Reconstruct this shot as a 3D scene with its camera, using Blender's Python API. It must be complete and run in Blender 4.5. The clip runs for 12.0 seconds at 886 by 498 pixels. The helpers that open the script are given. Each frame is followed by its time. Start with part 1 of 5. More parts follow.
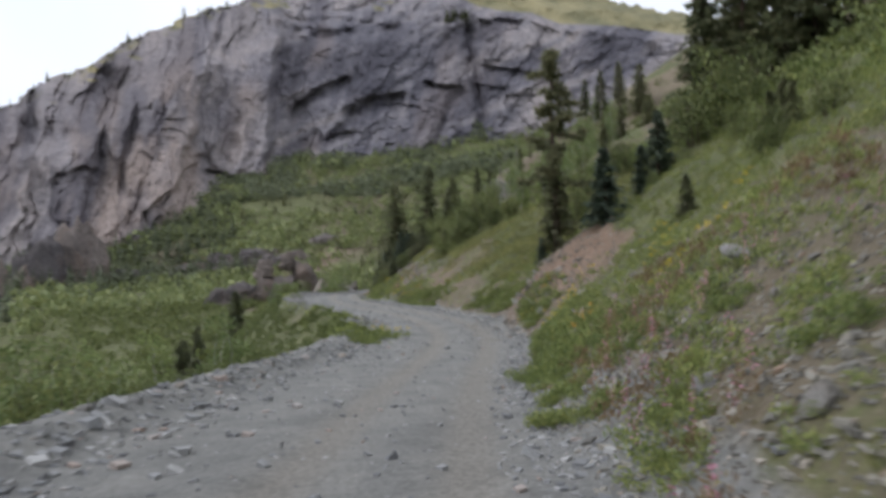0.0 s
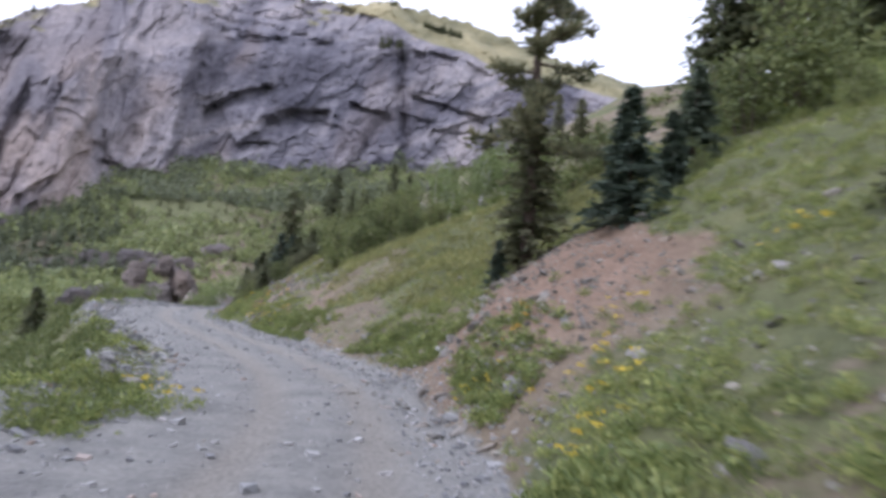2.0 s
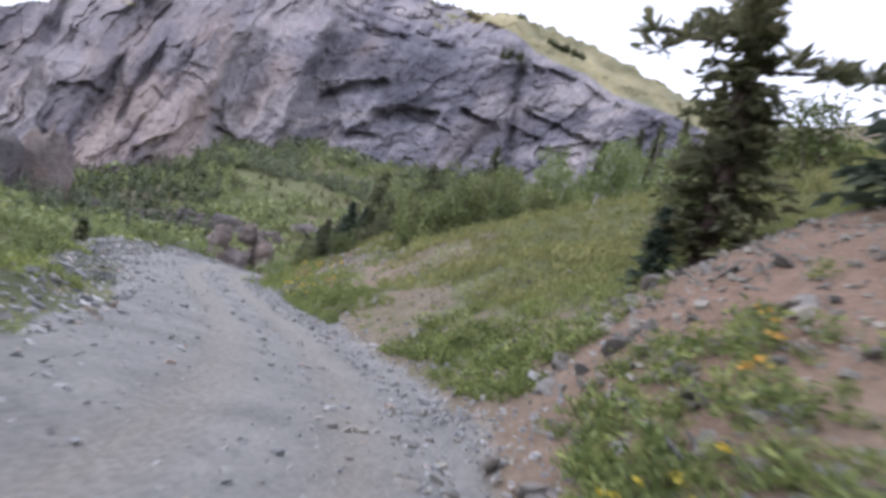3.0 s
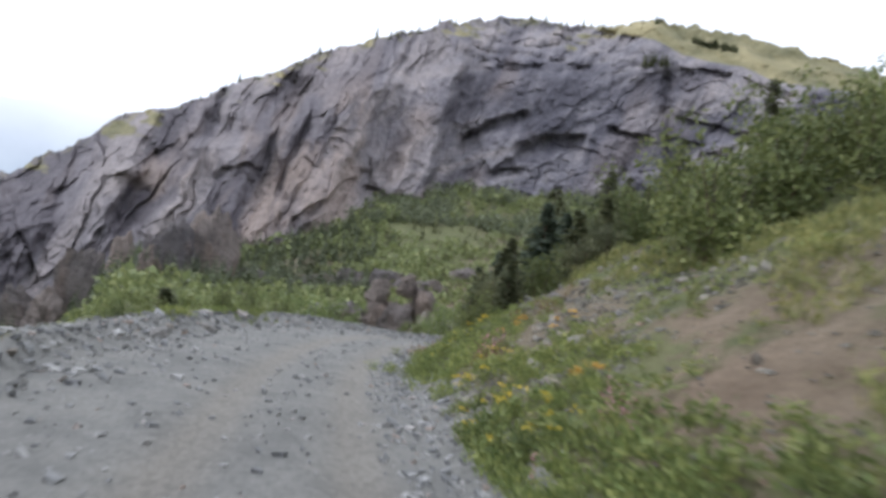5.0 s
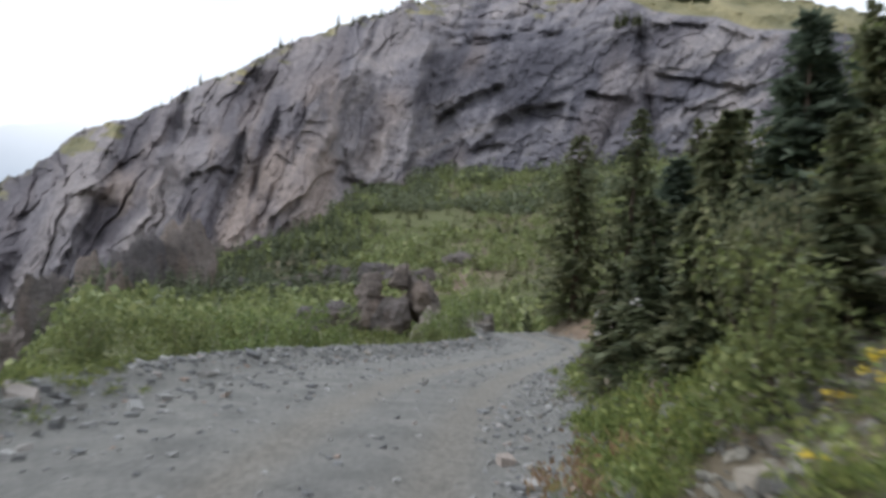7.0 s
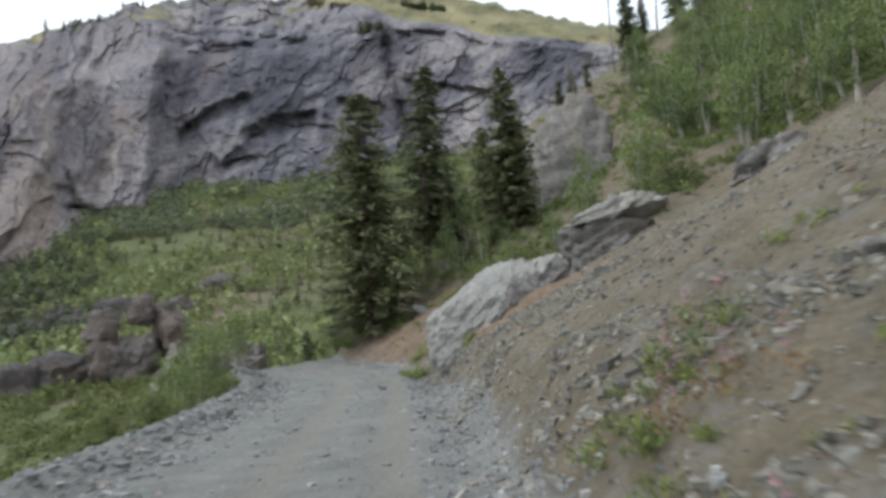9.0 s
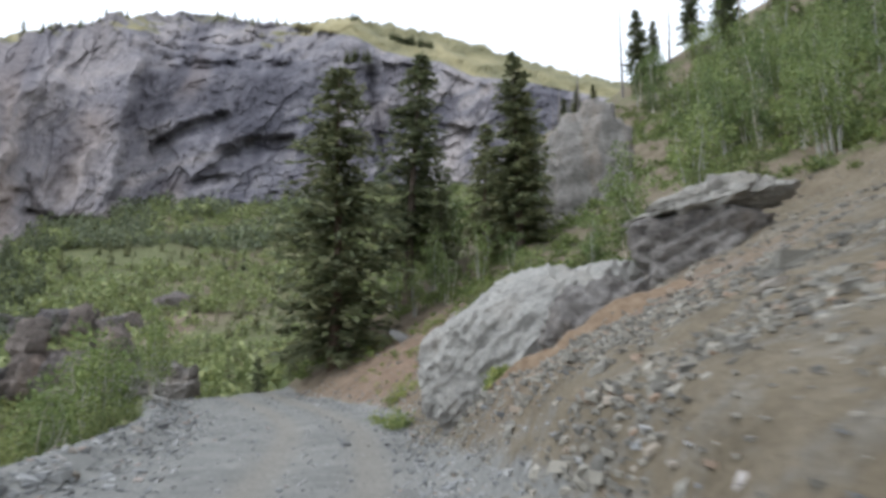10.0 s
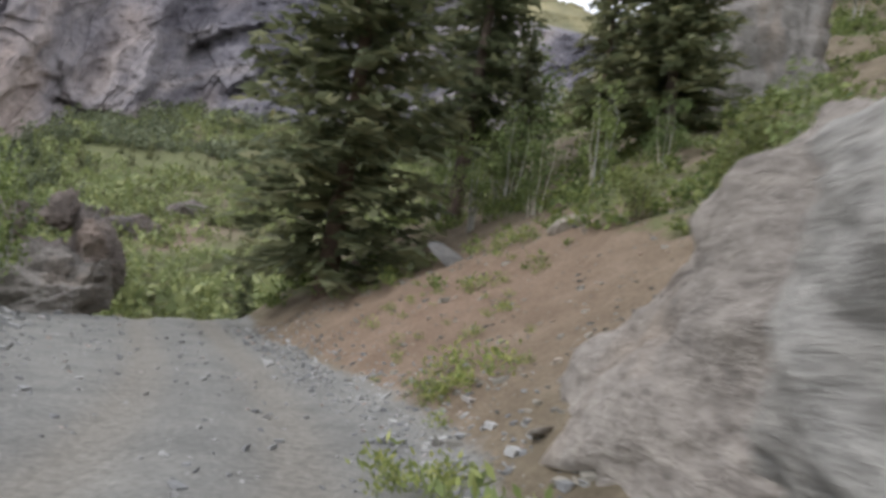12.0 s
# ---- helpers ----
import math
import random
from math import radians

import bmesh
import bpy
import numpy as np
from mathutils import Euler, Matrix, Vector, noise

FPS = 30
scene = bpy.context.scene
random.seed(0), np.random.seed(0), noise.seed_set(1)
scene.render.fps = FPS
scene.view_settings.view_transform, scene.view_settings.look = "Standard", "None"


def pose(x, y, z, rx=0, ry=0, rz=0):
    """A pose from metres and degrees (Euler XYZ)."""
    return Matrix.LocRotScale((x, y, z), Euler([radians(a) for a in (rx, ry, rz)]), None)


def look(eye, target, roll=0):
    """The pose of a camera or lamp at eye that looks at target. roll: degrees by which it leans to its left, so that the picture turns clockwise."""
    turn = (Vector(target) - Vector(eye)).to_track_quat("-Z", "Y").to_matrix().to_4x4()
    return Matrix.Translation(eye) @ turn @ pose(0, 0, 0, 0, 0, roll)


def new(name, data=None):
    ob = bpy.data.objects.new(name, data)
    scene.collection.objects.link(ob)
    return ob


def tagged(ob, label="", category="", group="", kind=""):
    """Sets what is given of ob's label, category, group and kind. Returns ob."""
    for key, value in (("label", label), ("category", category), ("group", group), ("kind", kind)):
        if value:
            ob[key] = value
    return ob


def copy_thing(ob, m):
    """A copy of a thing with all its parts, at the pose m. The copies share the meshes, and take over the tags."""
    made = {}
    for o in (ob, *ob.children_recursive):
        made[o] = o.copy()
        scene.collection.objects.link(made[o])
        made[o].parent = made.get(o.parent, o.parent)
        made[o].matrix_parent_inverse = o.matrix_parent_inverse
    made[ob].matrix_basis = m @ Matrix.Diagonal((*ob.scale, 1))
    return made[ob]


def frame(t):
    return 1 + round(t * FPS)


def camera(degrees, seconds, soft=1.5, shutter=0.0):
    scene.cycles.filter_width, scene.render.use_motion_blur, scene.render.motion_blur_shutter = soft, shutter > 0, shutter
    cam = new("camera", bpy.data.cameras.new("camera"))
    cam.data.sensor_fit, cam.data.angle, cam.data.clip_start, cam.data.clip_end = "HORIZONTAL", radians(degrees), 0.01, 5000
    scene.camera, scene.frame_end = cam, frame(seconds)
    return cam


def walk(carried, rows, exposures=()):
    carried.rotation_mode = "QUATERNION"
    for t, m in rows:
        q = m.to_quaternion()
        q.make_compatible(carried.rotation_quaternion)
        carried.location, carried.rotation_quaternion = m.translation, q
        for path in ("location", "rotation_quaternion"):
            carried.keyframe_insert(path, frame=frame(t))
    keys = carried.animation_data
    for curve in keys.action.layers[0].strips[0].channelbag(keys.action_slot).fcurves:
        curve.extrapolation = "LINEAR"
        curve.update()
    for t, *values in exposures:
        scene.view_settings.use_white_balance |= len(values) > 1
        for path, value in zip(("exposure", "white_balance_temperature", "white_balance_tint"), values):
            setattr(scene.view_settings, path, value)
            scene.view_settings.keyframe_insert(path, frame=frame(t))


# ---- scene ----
# the camera rides along a gravel mountain road, about 1.65 m above it
cam = camera(66.0, 12.0, soft=3.5, shutter=0.4)
PATH = [  # seconds, x, y, z, heading, pitch, lean
    (0.0, 0.00, -0.00, 1.70, 1.69, 2.04, 1.68),
    (0.5, -0.20, 3.17, 1.62, -2.29, -1.44, 6.74),
    (1.0, 0.12, 6.54, 1.50, -5.31, -1.45, 6.16),
    (1.5, 0.23, 10.31, 1.36, -9.66, 1.65, 2.71),
    (2.0, 0.43, 14.21, 1.29, -6.41, 5.21, -4.90),
    (2.5, 0.83, 17.71, 1.17, -2.97, 3.99, -10.27),
    (3.0, 0.89, 21.31, 0.89, -0.03, 5.26, -15.38),
    (5.0, -2.69, 35.83, 1.29, 14.01, 5.51, -9.05),
    (5.5, -3.95, 39.12, 1.35, 15.31, 6.34, -8.18),
    (6.0, -5.18, 42.24, 1.42, 15.17, 6.14, -5.86),
    (6.5, -6.37, 45.29, 1.48, 14.82, 4.79, -4.47),
    (8.5, -9.29, 57.98, 1.84, 0.57, 4.63, 4.09),
    (9.0, -9.47, 61.40, 1.79, -5.61, 5.32, 4.76),
    (9.5, -9.58, 65.08, 1.65, -7.67, 5.59, 3.82),
    (10.0, -9.58, 68.96, 1.43, -8.64, 8.46, 0.78),
    (10.5, -9.52, 72.55, 1.22, -9.49, 9.97, -1.75),
    (11.0, -9.37, 76.06, 1.30, -8.33, 8.54, -4.75),
    (11.5, -9.08, 79.49, 1.16, -8.79, 6.62, -5.42),
    (12.0, -8.98, 82.25, 1.00, -7.36, 4.28, -7.21),
]
walk(cam, [(t, pose(x, y, z, 90 + p, r, w)) for t, x, y, z, w, p, r in PATH],
     exposures=[(0.0, 0.12, 5980, 12), (0.5, 0.13, 5980, 12), (1.5, 0.5, 5700, 20), (2.0, 0.66, 5620, 21), (3.0, 0.75, 5680, 20), (5.0, 0.46, 5860, 12), (6.5, 0.22, 5980, 11),
                (8.5, 0.3, 5960, 6), (9.5, 0.4, 5890, 7), (10.5, 0.64, 5870, 10), (12.0, 0.55, 6180, 12)])

# ---- light: thin bright overcast, sun hidden behind cloud ----
world = bpy.data.worlds.new("overcast_sky")
scene.world = world
world.use_nodes = True
wn = world.node_tree
wn.nodes.clear()
sky = wn.nodes.new("ShaderNodeTexSky")
sky.sky_type = "NISHITA"
sky.sun_disc = False
sky.sun_elevation, sky.sun_rotation = radians(48), radians(-73)
sky_level = wn.nodes.new("ShaderNodeVectorMath")
sky_level.operation = "SCALE"
sky_level.inputs["Scale"].default_value = 0.12
cloud_coord = wn.nodes.new("ShaderNodeTexCoord")
cloud = wn.nodes.new("ShaderNodeTexNoise")
cloud.inputs["Scale"].default_value, cloud.inputs["Detail"].default_value = 2.2, 5
cloud_ramp = wn.nodes.new("ShaderNodeValToRGB")
cloud_ramp.color_ramp.elements[0].position, cloud_ramp.color_ramp.elements[1].position = 0.3, 0.75
cloud_ramp.color_ramp.elements[0].color = (0.93, 0.95, 1.0, 1)
cloud_ramp.color_ramp.elements[1].color = (1.12, 1.12, 1.12, 1)
sky_mix = wn.nodes.new("ShaderNodeMix")
sky_mix.data_type = "RGBA"
sky_mix.inputs["Factor"].default_value = 0.88
sky_out = wn.nodes.new("ShaderNodeBackground")
sky_out.inputs["Strength"].default_value = 1.0
world_out = wn.nodes.new("ShaderNodeOutputWorld")
wn.links.new(sky.outputs["Color"], sky_level.inputs[0])
wn.links.new(cloud_coord.outputs["Generated"], cloud.inputs["Vector"])
wn.links.new(cloud.outputs["Fac"], cloud_ramp.inputs["Fac"])
wn.links.new(sky_level.outputs["Vector"], sky_mix.inputs["A"])
wn.links.new(cloud_ramp.outputs["Color"], sky_mix.inputs["B"])
wn.links.new(sky_mix.outputs["Result"], sky_out.inputs["Color"])
wn.links.new(sky_out.outputs["Background"], world_out.inputs["Surface"])

sun_data = bpy.data.lights.new("sun", "SUN")
sun_data.energy, sun_data.angle, sun_data.color = 1.1, radians(14), (1.0, 0.97, 0.93)
sun = new("sun", sun_data)
sun.matrix_world = look((-100, 30, 115), (0, 60, 0))

# ---- materials ----


def ramp(tree, fac, stops):
    node = tree.nodes.new("ShaderNodeValToRGB")
    els = node.color_ramp.elements
    while len(els) < len(stops):
        els.new(0.5)
    for el, (pos, col) in zip(els, stops):
        el.position, el.color = pos, (*col, 1)
    tree.links.new(fac, node.inputs["Fac"])
    return node.outputs["Color"]


def noise_of(tree, scale, detail=4, rough=0.6, vector=None, stretch=None):
    if vector is None:
        vector = tree.nodes.new("ShaderNodeTexCoord").outputs["Object"]
    if stretch:
        m = tree.nodes.new("ShaderNodeMapping")
        m.inputs["Scale"].default_value = stretch
        tree.links.new(vector, m.inputs["Vector"])
        vector = m.outputs["Vector"]
    n = tree.nodes.new("ShaderNodeTexNoise")
    n.inputs["Scale"].default_value, n.inputs["Detail"].default_value, n.inputs["Roughness"].default_value = scale, detail, rough
    tree.links.new(vector, n.inputs["Vector"])
    return n.outputs["Fac"]


def mixed(tree, a, b, fac, how="MIX"):
    m = tree.nodes.new("ShaderNodeMix")
    m.data_type, m.blend_type = "RGBA", how
    for key, v in (("Factor", fac), ("A", a), ("B", b)):
        if isinstance(v, (int, float)):
            m.inputs[key].default_value = v
        elif isinstance(v, tuple):
            m.inputs[key].default_value = (*v, 1)
        else:
            tree.links.new(v, m.inputs[key])
    return m.outputs["Result"]


def bumped(tree, bsdf, height, strength, distance):
    b = tree.nodes.new("ShaderNodeBump")
    b.inputs["Strength"].default_value, b.inputs["Distance"].default_value = strength, distance
    tree.links.new(height, b.inputs["Height"])
    tree.links.new(b.outputs["Normal"], bsdf.inputs["Normal"])


def material(name, rough=0.85):
    m = bpy.data.materials.new(name)
    m.use_nodes = True
    bsdf = m.node_tree.nodes["Principled BSDF"]
    bsdf.inputs["Roughness"].default_value = rough
    bsdf.inputs["Specular IOR Level"].default_value = 0.25
    return m, m.node_tree, bsdf


def math_of(tree, op, a, b=None, clamp=False):
    n = tree.nodes.new("ShaderNodeMath")
    n.operation, n.use_clamp = op, clamp
    for i, v in enumerate((a, b)):
        if v is None:
            continue
        if isinstance(v, (int, float)):
            n.inputs[i].default_value = v
        else:
            tree.links.new(v, n.inputs[i])
    return n.outputs["Value"]


def leaf_material(name, dark, light, accent=None, shine=0.55, through_light=0.3):
    m, t, b = material(name, shine)
    geo = t.nodes.new("ShaderNodeNewGeometry")
    col = ramp(t, geo.outputs["Random Per Island"], [(0.0, dark), (0.55, light), (1.0, accent or light)])
    info = t.nodes.new("ShaderNodeObjectInfo")
    tone = ramp(t, info.outputs["Random"], [(0.0, (0.75, 0.78, 0.75)), (1.0, (1.15, 1.1, 1.0))])
    col = mixed(t, col, tone, 1.0, "MULTIPLY")
    patch = ramp(t, noise_of(t, 0.9, 3), [(0.3, (0.75, 0.75, 0.75)), (0.7, (1.15, 1.15, 1.05))])
    col = mixed(t, col, patch, 1.0, "MULTIPLY")
    t.links.new(col, b.inputs["Base Color"])
    tr = t.nodes.new("ShaderNodeBsdfTranslucent")
    t.links.new(col, tr.inputs["Color"])
    mix = t.nodes.new("ShaderNodeMixShader")
    mix.inputs["Fac"].default_value = through_light
    t.links.new(b.outputs["BSDF"], mix.inputs[1])
    t.links.new(tr.outputs["BSDF"], mix.inputs[2])
    t.links.new(mix.outputs["Shader"], t.nodes["Material Output"].inputs["Surface"])
    return m


def rock_material(name, dark, mid, light, scale=1.0, tan=(0.33, 0.26, 0.2), tan_amount=0.5, bump=0.06, seams=0.85):
    m, t, b = material(name, 0.88)
    big = noise_of(t, 0.35 * scale, 5, 0.62)
    col = ramp(t, big, [(0.28, dark), (0.5, mid), (0.72, light)])
    stain = ramp(t, noise_of(t, 0.9 * scale, 4, 0.6, stretch=(1, 1, 0.35)), [(0.5, (0, 0, 0)), (0.72, (tan_amount,) * 3)])
    col = mixed(t, col, tan, stain)
    fine = noise_of(t, 9 * scale, 6, 0.7)
    col = mixed(t, col, ramp(t, fine, [(0.3, (0.62, 0.62, 0.62)), (0.7, (1.2, 1.2, 1.2))]), 0.8, "MULTIPLY")
    info = t.nodes.new("ShaderNodeObjectInfo")
    col = mixed(t, col, ramp(t, info.outputs["Random"], [(0.0, (0.72, 0.74, 0.78)), (0.5, (1, 1, 1)), (1.0, (1.18, 1.1, 1.0))]), 1.0, "MULTIPLY")
    seam = noise_of(t, 3.2 * scale, 6, 0.72, stretch=(0.7, 0.7, 2.2))
    col = mixed(t, col, ramp(t, seam, [(0.34, (0.5, 0.49, 0.48)), (0.46, (0.95, 0.95, 0.95)), (0.68, (1.18, 1.18, 1.16))]), seams, "MULTIPLY")
    t.links.new(col, b.inputs["Base Color"])
    h = math_of(t, "ADD", math_of(t, "MULTIPLY", seam, 2.0), fine)
    bumped(t, b, h, 0.9, bump)
    return m


def ground_material():
    m, t, b = material("mountain_ground", 0.92)
    at = t.nodes.new("ShaderNodeAttribute")
    at.attribute_name = "cover"
    sep = t.nodes.new("ShaderNodeSeparateColor")
    t.links.new(at.outputs["Color"], sep.inputs["Color"])
    road, veg, red = sep.outputs["Red"], sep.outputs["Green"], sep.outputs["Blue"]
    grit = noise_of(t, 14, 6, 0.75)
    mid = noise_of(t, 1.3, 5, 0.65)
    soil = ramp(t, mid, [(0.25, (0.122, 0.099, 0.066)), (0.5, (0.185, 0.152, 0.103)), (0.75, (0.25, 0.21, 0.15))])
    redsoil = ramp(t, mid, [(0.25, (0.18, 0.118, 0.078)), (0.75, (0.285, 0.2, 0.145))])
    gravel = ramp(t, mid, [(0.25, (0.165, 0.162, 0.15)), (0.5, (0.235, 0.23, 0.212)), (0.78, (0.31, 0.298, 0.268))])
    gravel = mixed(t, gravel, ramp(t, grit, [(0.3, (0.22, 0.2, 0.168)), (0.7, (0.31, 0.284, 0.243))]), red)
    green = ramp(t, noise_of(t, 0.6, 5, 0.65), [(0.25, (0.075, 0.084, 0.04)), (0.5, (0.125, 0.135, 0.06)), (0.75, (0.19, 0.18, 0.085))])
    col = mixed(t, soil, redsoil, red)
    patchy = math_of(t, "ADD", veg, math_of(t, "MULTIPLY", math_of(t, "SUBTRACT", noise_of(t, 2.2, 5, 0.7), 0.5), 1.1))
    patchy = ramp(t, patchy, [(0.42, (0, 0, 0)), (0.62, (1, 1, 1))])
    col = mixed(t, col, green, patchy)
    edge = math_of(t, "ADD", road, math_of(t, "MULTIPLY", math_of(t, "SUBTRACT", noise_of(t, 1.7, 5, 0.7), 0.5), 0.7))
    edge = ramp(t, edge, [(0.4, (0, 0, 0)), (0.6, (1, 1, 1))])
    col = mixed(t, col, gravel, edge)
    col = mixed(t, col, ramp(t, grit, [(0.3, (0.6, 0.6, 0.6)), (0.68, (1.22, 1.22, 1.22))]), 0.85, "MULTIPLY")
    t.links.new(col, b.inputs["Base Color"])
    bumped(t, b, math_of(t, "ADD", grit, math_of(t, "MULTIPLY", mid, 2.0)), 0.9, 0.05)
    return m


def cliff_material():
    m, t, b = material("cliff_rock", 0.9)
    pos = t.nodes.new("ShaderNodeTexCoord").outputs["Object"]
    at = t.nodes.new("ShaderNodeAttribute")
    at.attribute_name = "cover"
    sep = t.nodes.new("ShaderNodeSeparateColor")
    t.links.new(at.outputs["Color"], sep.inputs["Color"])
    broad = noise_of(t, 0.014, 6, 0.62, pos)
    col = ramp(t, broad, [(0.32, (0.165, 0.157, 0.172)), (0.5, (0.22, 0.208, 0.22)), (0.68, (0.29, 0.268, 0.268))])
    col = mixed(t, col, ramp(t, sep.outputs["Red"], [(0.15, (0.5, 0.5, 0.55)), (0.45, (0.92, 0.92, 0.95)), (0.8, (1.3, 1.25, 1.19))]), 1.0, "MULTIPLY")
    streak = noise_of(t, 0.05, 6, 0.68, pos, (1.3, 1.3, 0.3))
    col = mixed(t, col, ramp(t, streak, [(0.34, (0.74, 0.74, 0.77)), (0.5, (1.0, 1.0, 1.0)), (0.68, (1.2, 1.17, 1.13))]), 0.7, "MULTIPLY")
    col = mixed(t, col, (0.37, 0.295, 0.25), math_of(t, "MULTIPLY", sep.outputs["Blue"], 0.75))
    fine = noise_of(t, 0.28, 7, 0.74, pos)
    col = mixed(t, col, ramp(t, fine, [(0.34, (0.6, 0.6, 0.62)), (0.5, (0.98, 0.98, 0.98)), (0.66, (1.28, 1.27, 1.25))]), 0.85, "MULTIPLY")
    grassy = math_of(t, "ADD", sep.outputs["Green"], math_of(t, "MULTIPLY", math_of(t, "SUBTRACT", noise_of(t, 0.06, 6, 0.7, pos), 0.5), 0.8))
    grass_mask = ramp(t, grassy, [(0.45, (0, 0, 0)), (0.6, (1, 1, 1))])
    grass = ramp(t, noise_of(t, 0.025, 6, 0.7, pos), [(0.3, (0.12, 0.125, 0.075)), (0.5, (0.24, 0.22, 0.122)), (0.72, (0.42, 0.36, 0.2))])
    col = mixed(t, col, grass, grass_mask)
    t.links.new(col, b.inputs["Base Color"])
    bumped(t, b, math_of(t, "ADD", streak, fine), 0.8, 2.2)
    return m


GROUND = ground_material()
CLIFF = cliff_material()
GREY_ROCK = rock_material("grey_rock", (0.2, 0.19, 0.185), (0.32, 0.305, 0.29), (0.44, 0.425, 0.4), 1.0, bump=0.12)
PALE_ROCK = rock_material("pale_rock", (0.4, 0.38, 0.345), (0.48, 0.46, 0.418), (0.56, 0.54, 0.495), 1.3, tan=(0.42, 0.36, 0.29), tan_amount=0.35, bump=0.12, seams=0.5)
STONE = rock_material("loose_stone", (0.24, 0.225, 0.2), (0.33, 0.31, 0.28), (0.42, 0.395, 0.36), 3.0, tan_amount=0.3, bump=0.02)
BROWN_ROCK = rock_material("brown_rock", (0.23, 0.205, 0.18), (0.34, 0.305, 0.27), (0.45, 0.41, 0.365), 1.0, tan_amount=0.7, bump=0.08)
BARK = rock_material("bark", (0.07, 0.05, 0.04), (0.13, 0.095, 0.075), (0.2, 0.155, 0.12), 4.0, tan_amount=0.2, bump=0.03)
PALE_BARK = rock_material("pale_bark", (0.25, 0.24, 0.2), (0.45, 0.43, 0.37), (0.58, 0.56, 0.5), 4.0, tan_amount=0.2, bump=0.01)
DEAD_WOOD = rock_material("dead_wood", (0.14, 0.125, 0.115), (0.24, 0.215, 0.2), (0.36, 0.33, 0.31), 4.0, tan_amount=0.2, bump=0.02)
SPRUCE = leaf_material("spruce_needles", (0.11, 0.13, 0.08), (0.205, 0.225, 0.138), (0.29, 0.285, 0.175), 0.6, 0.45)
BLUE_SPRUCE = leaf_material("blue_spruce_needles", (0.085, 0.115, 0.09), (0.15, 0.19, 0.155), (0.21, 0.25, 0.2), 0.6, 0.35)
PINE = leaf_material("pine_needles", (0.11, 0.12, 0.075), (0.2, 0.205, 0.125), (0.28, 0.26, 0.165), 0.6, 0.42)
WILLOW = leaf_material("willow_leaves", (0.1, 0.125, 0.05), (0.19, 0.225, 0.09), (0.28, 0.3, 0.13))
ASPEN = leaf_material("aspen_leaves", (0.11, 0.15, 0.06), (0.21, 0.27, 0.11), (0.31, 0.36, 0.16))
HERB = leaf_material("herb_leaves", (0.12, 0.16, 0.06), (0.235, 0.285, 0.105), (0.38, 0.4, 0.15))
# paler foliage for across the valley: aerial haze put into the leaf colour
HAZED_LEAF = leaf_material("hazed_leaves", (0.15, 0.185, 0.09), (0.24, 0.285, 0.135), (0.33, 0.36, 0.18))
HAZED_NEEDLE = leaf_material("hazed_needles", (0.12, 0.145, 0.098), (0.19, 0.215, 0.145), (0.26, 0.28, 0.19))
DRY_HERB = leaf_material("dry_grass", (0.15, 0.165, 0.07), (0.26, 0.275, 0.11), (0.4, 0.37, 0.17))
RED_HERB = leaf_material("reddened_leaves", (0.2, 0.13, 0.085), (0.29, 0.19, 0.125), (0.3, 0.27, 0.13))
YELLOW_FLOWER = leaf_material("yellow_petals", (0.55, 0.4, 0.05), (0.7, 0.54, 0.07), (0.75, 0.62, 0.1))
ORANGE_FLOWER = leaf_material("orange_petals", (0.6, 0.33, 0.08), (0.68, 0.4, 0.1), (0.7, 0.48, 0.12))
PINK_FLOWER = leaf_material("pink_petals", (0.5, 0.2, 0.3), (0.62, 0.3, 0.42), (0.7, 0.42, 0.52))

# ---- the lie of the land ----
# the road's right-hand edge, its level, and its width, along y
EDGE_Y = (-60, -20, 0, 8, 15, 23, 28, 33, 42, 50, 58, 66, 75, 83, 90, 100, 110, 130, 200)
EDGE_X = (1.0, 1.0, 0.9, 1.0, 1.2, 1.9, 1.7, 0.4, -3.9, -7.1, -8.4, -8.5, -8.3, -7.9, -8.2, -11.5, -14.5, -26, -85)
LEVEL_Y = (-60, 0, 10, 21, 36, 45, 58, 65, 72, 83, 95, 130)
LEVEL_Z = (0.6, 0.05, -0.3, -0.75, -0.35, -0.18, 0.17, 0.0, -0.35, -0.5, -0.5, 0.5)
STEEP_Y = (-60, 0, 20, 28, 34, 40, 50, 56, 62, 70, 90, 130)
STEEP = (0.6, 0.62, 0.66, 0.72, 0.64, 0.56, 0.5, 0.72, 0.56, 0.5, 0.52, 0.6)
WIDE = 5.9


def smooth_line(y, ys, zs):
    """Smoothed linear interpolation."""
    return sum(np.interp(y + d, ys, zs) for d in (-4, -2, 0, 2, 4)) / 5


def hash2(i, j, seed):
    v = np.sin(i * 127.1 + j * 311.7 + seed * 74.7) * 43758.5453
    return v - np.floor(v)


def vnoise(x, y, seed=0):
    xi, yi = np.floor(x), np.floor(y)
    fx, fy = x - xi, y - yi
    fx, fy = fx * fx * (3 - 2 * fx), fy * fy * (3 - 2 * fy)
    a, b = hash2(xi, yi, seed), hash2(xi + 1, yi, seed)
    c, d = hash2(xi, yi + 1, seed), hash2(xi + 1, yi + 1, seed)
    return (a + (b - a) * fx) * (1 - fy) + (c + (d - c) * fx) * fy


def fbm(x, y, seed=0, octaves=4, gain=0.5):
    s, amp, tot = 0, 1.0, 0
    for o in range(octaves):
        s, tot = s + amp * vnoise(x * 2 ** o + 17 * o, y * 2 ** o - 9 * o, seed + o), tot + amp
        amp *= gain
    return s / tot * 2 - 1


def step(a, b, x):
    t = np.clip((x - a) / (b - a), 0, 1)
    return t * t * (3 - 2 * t)


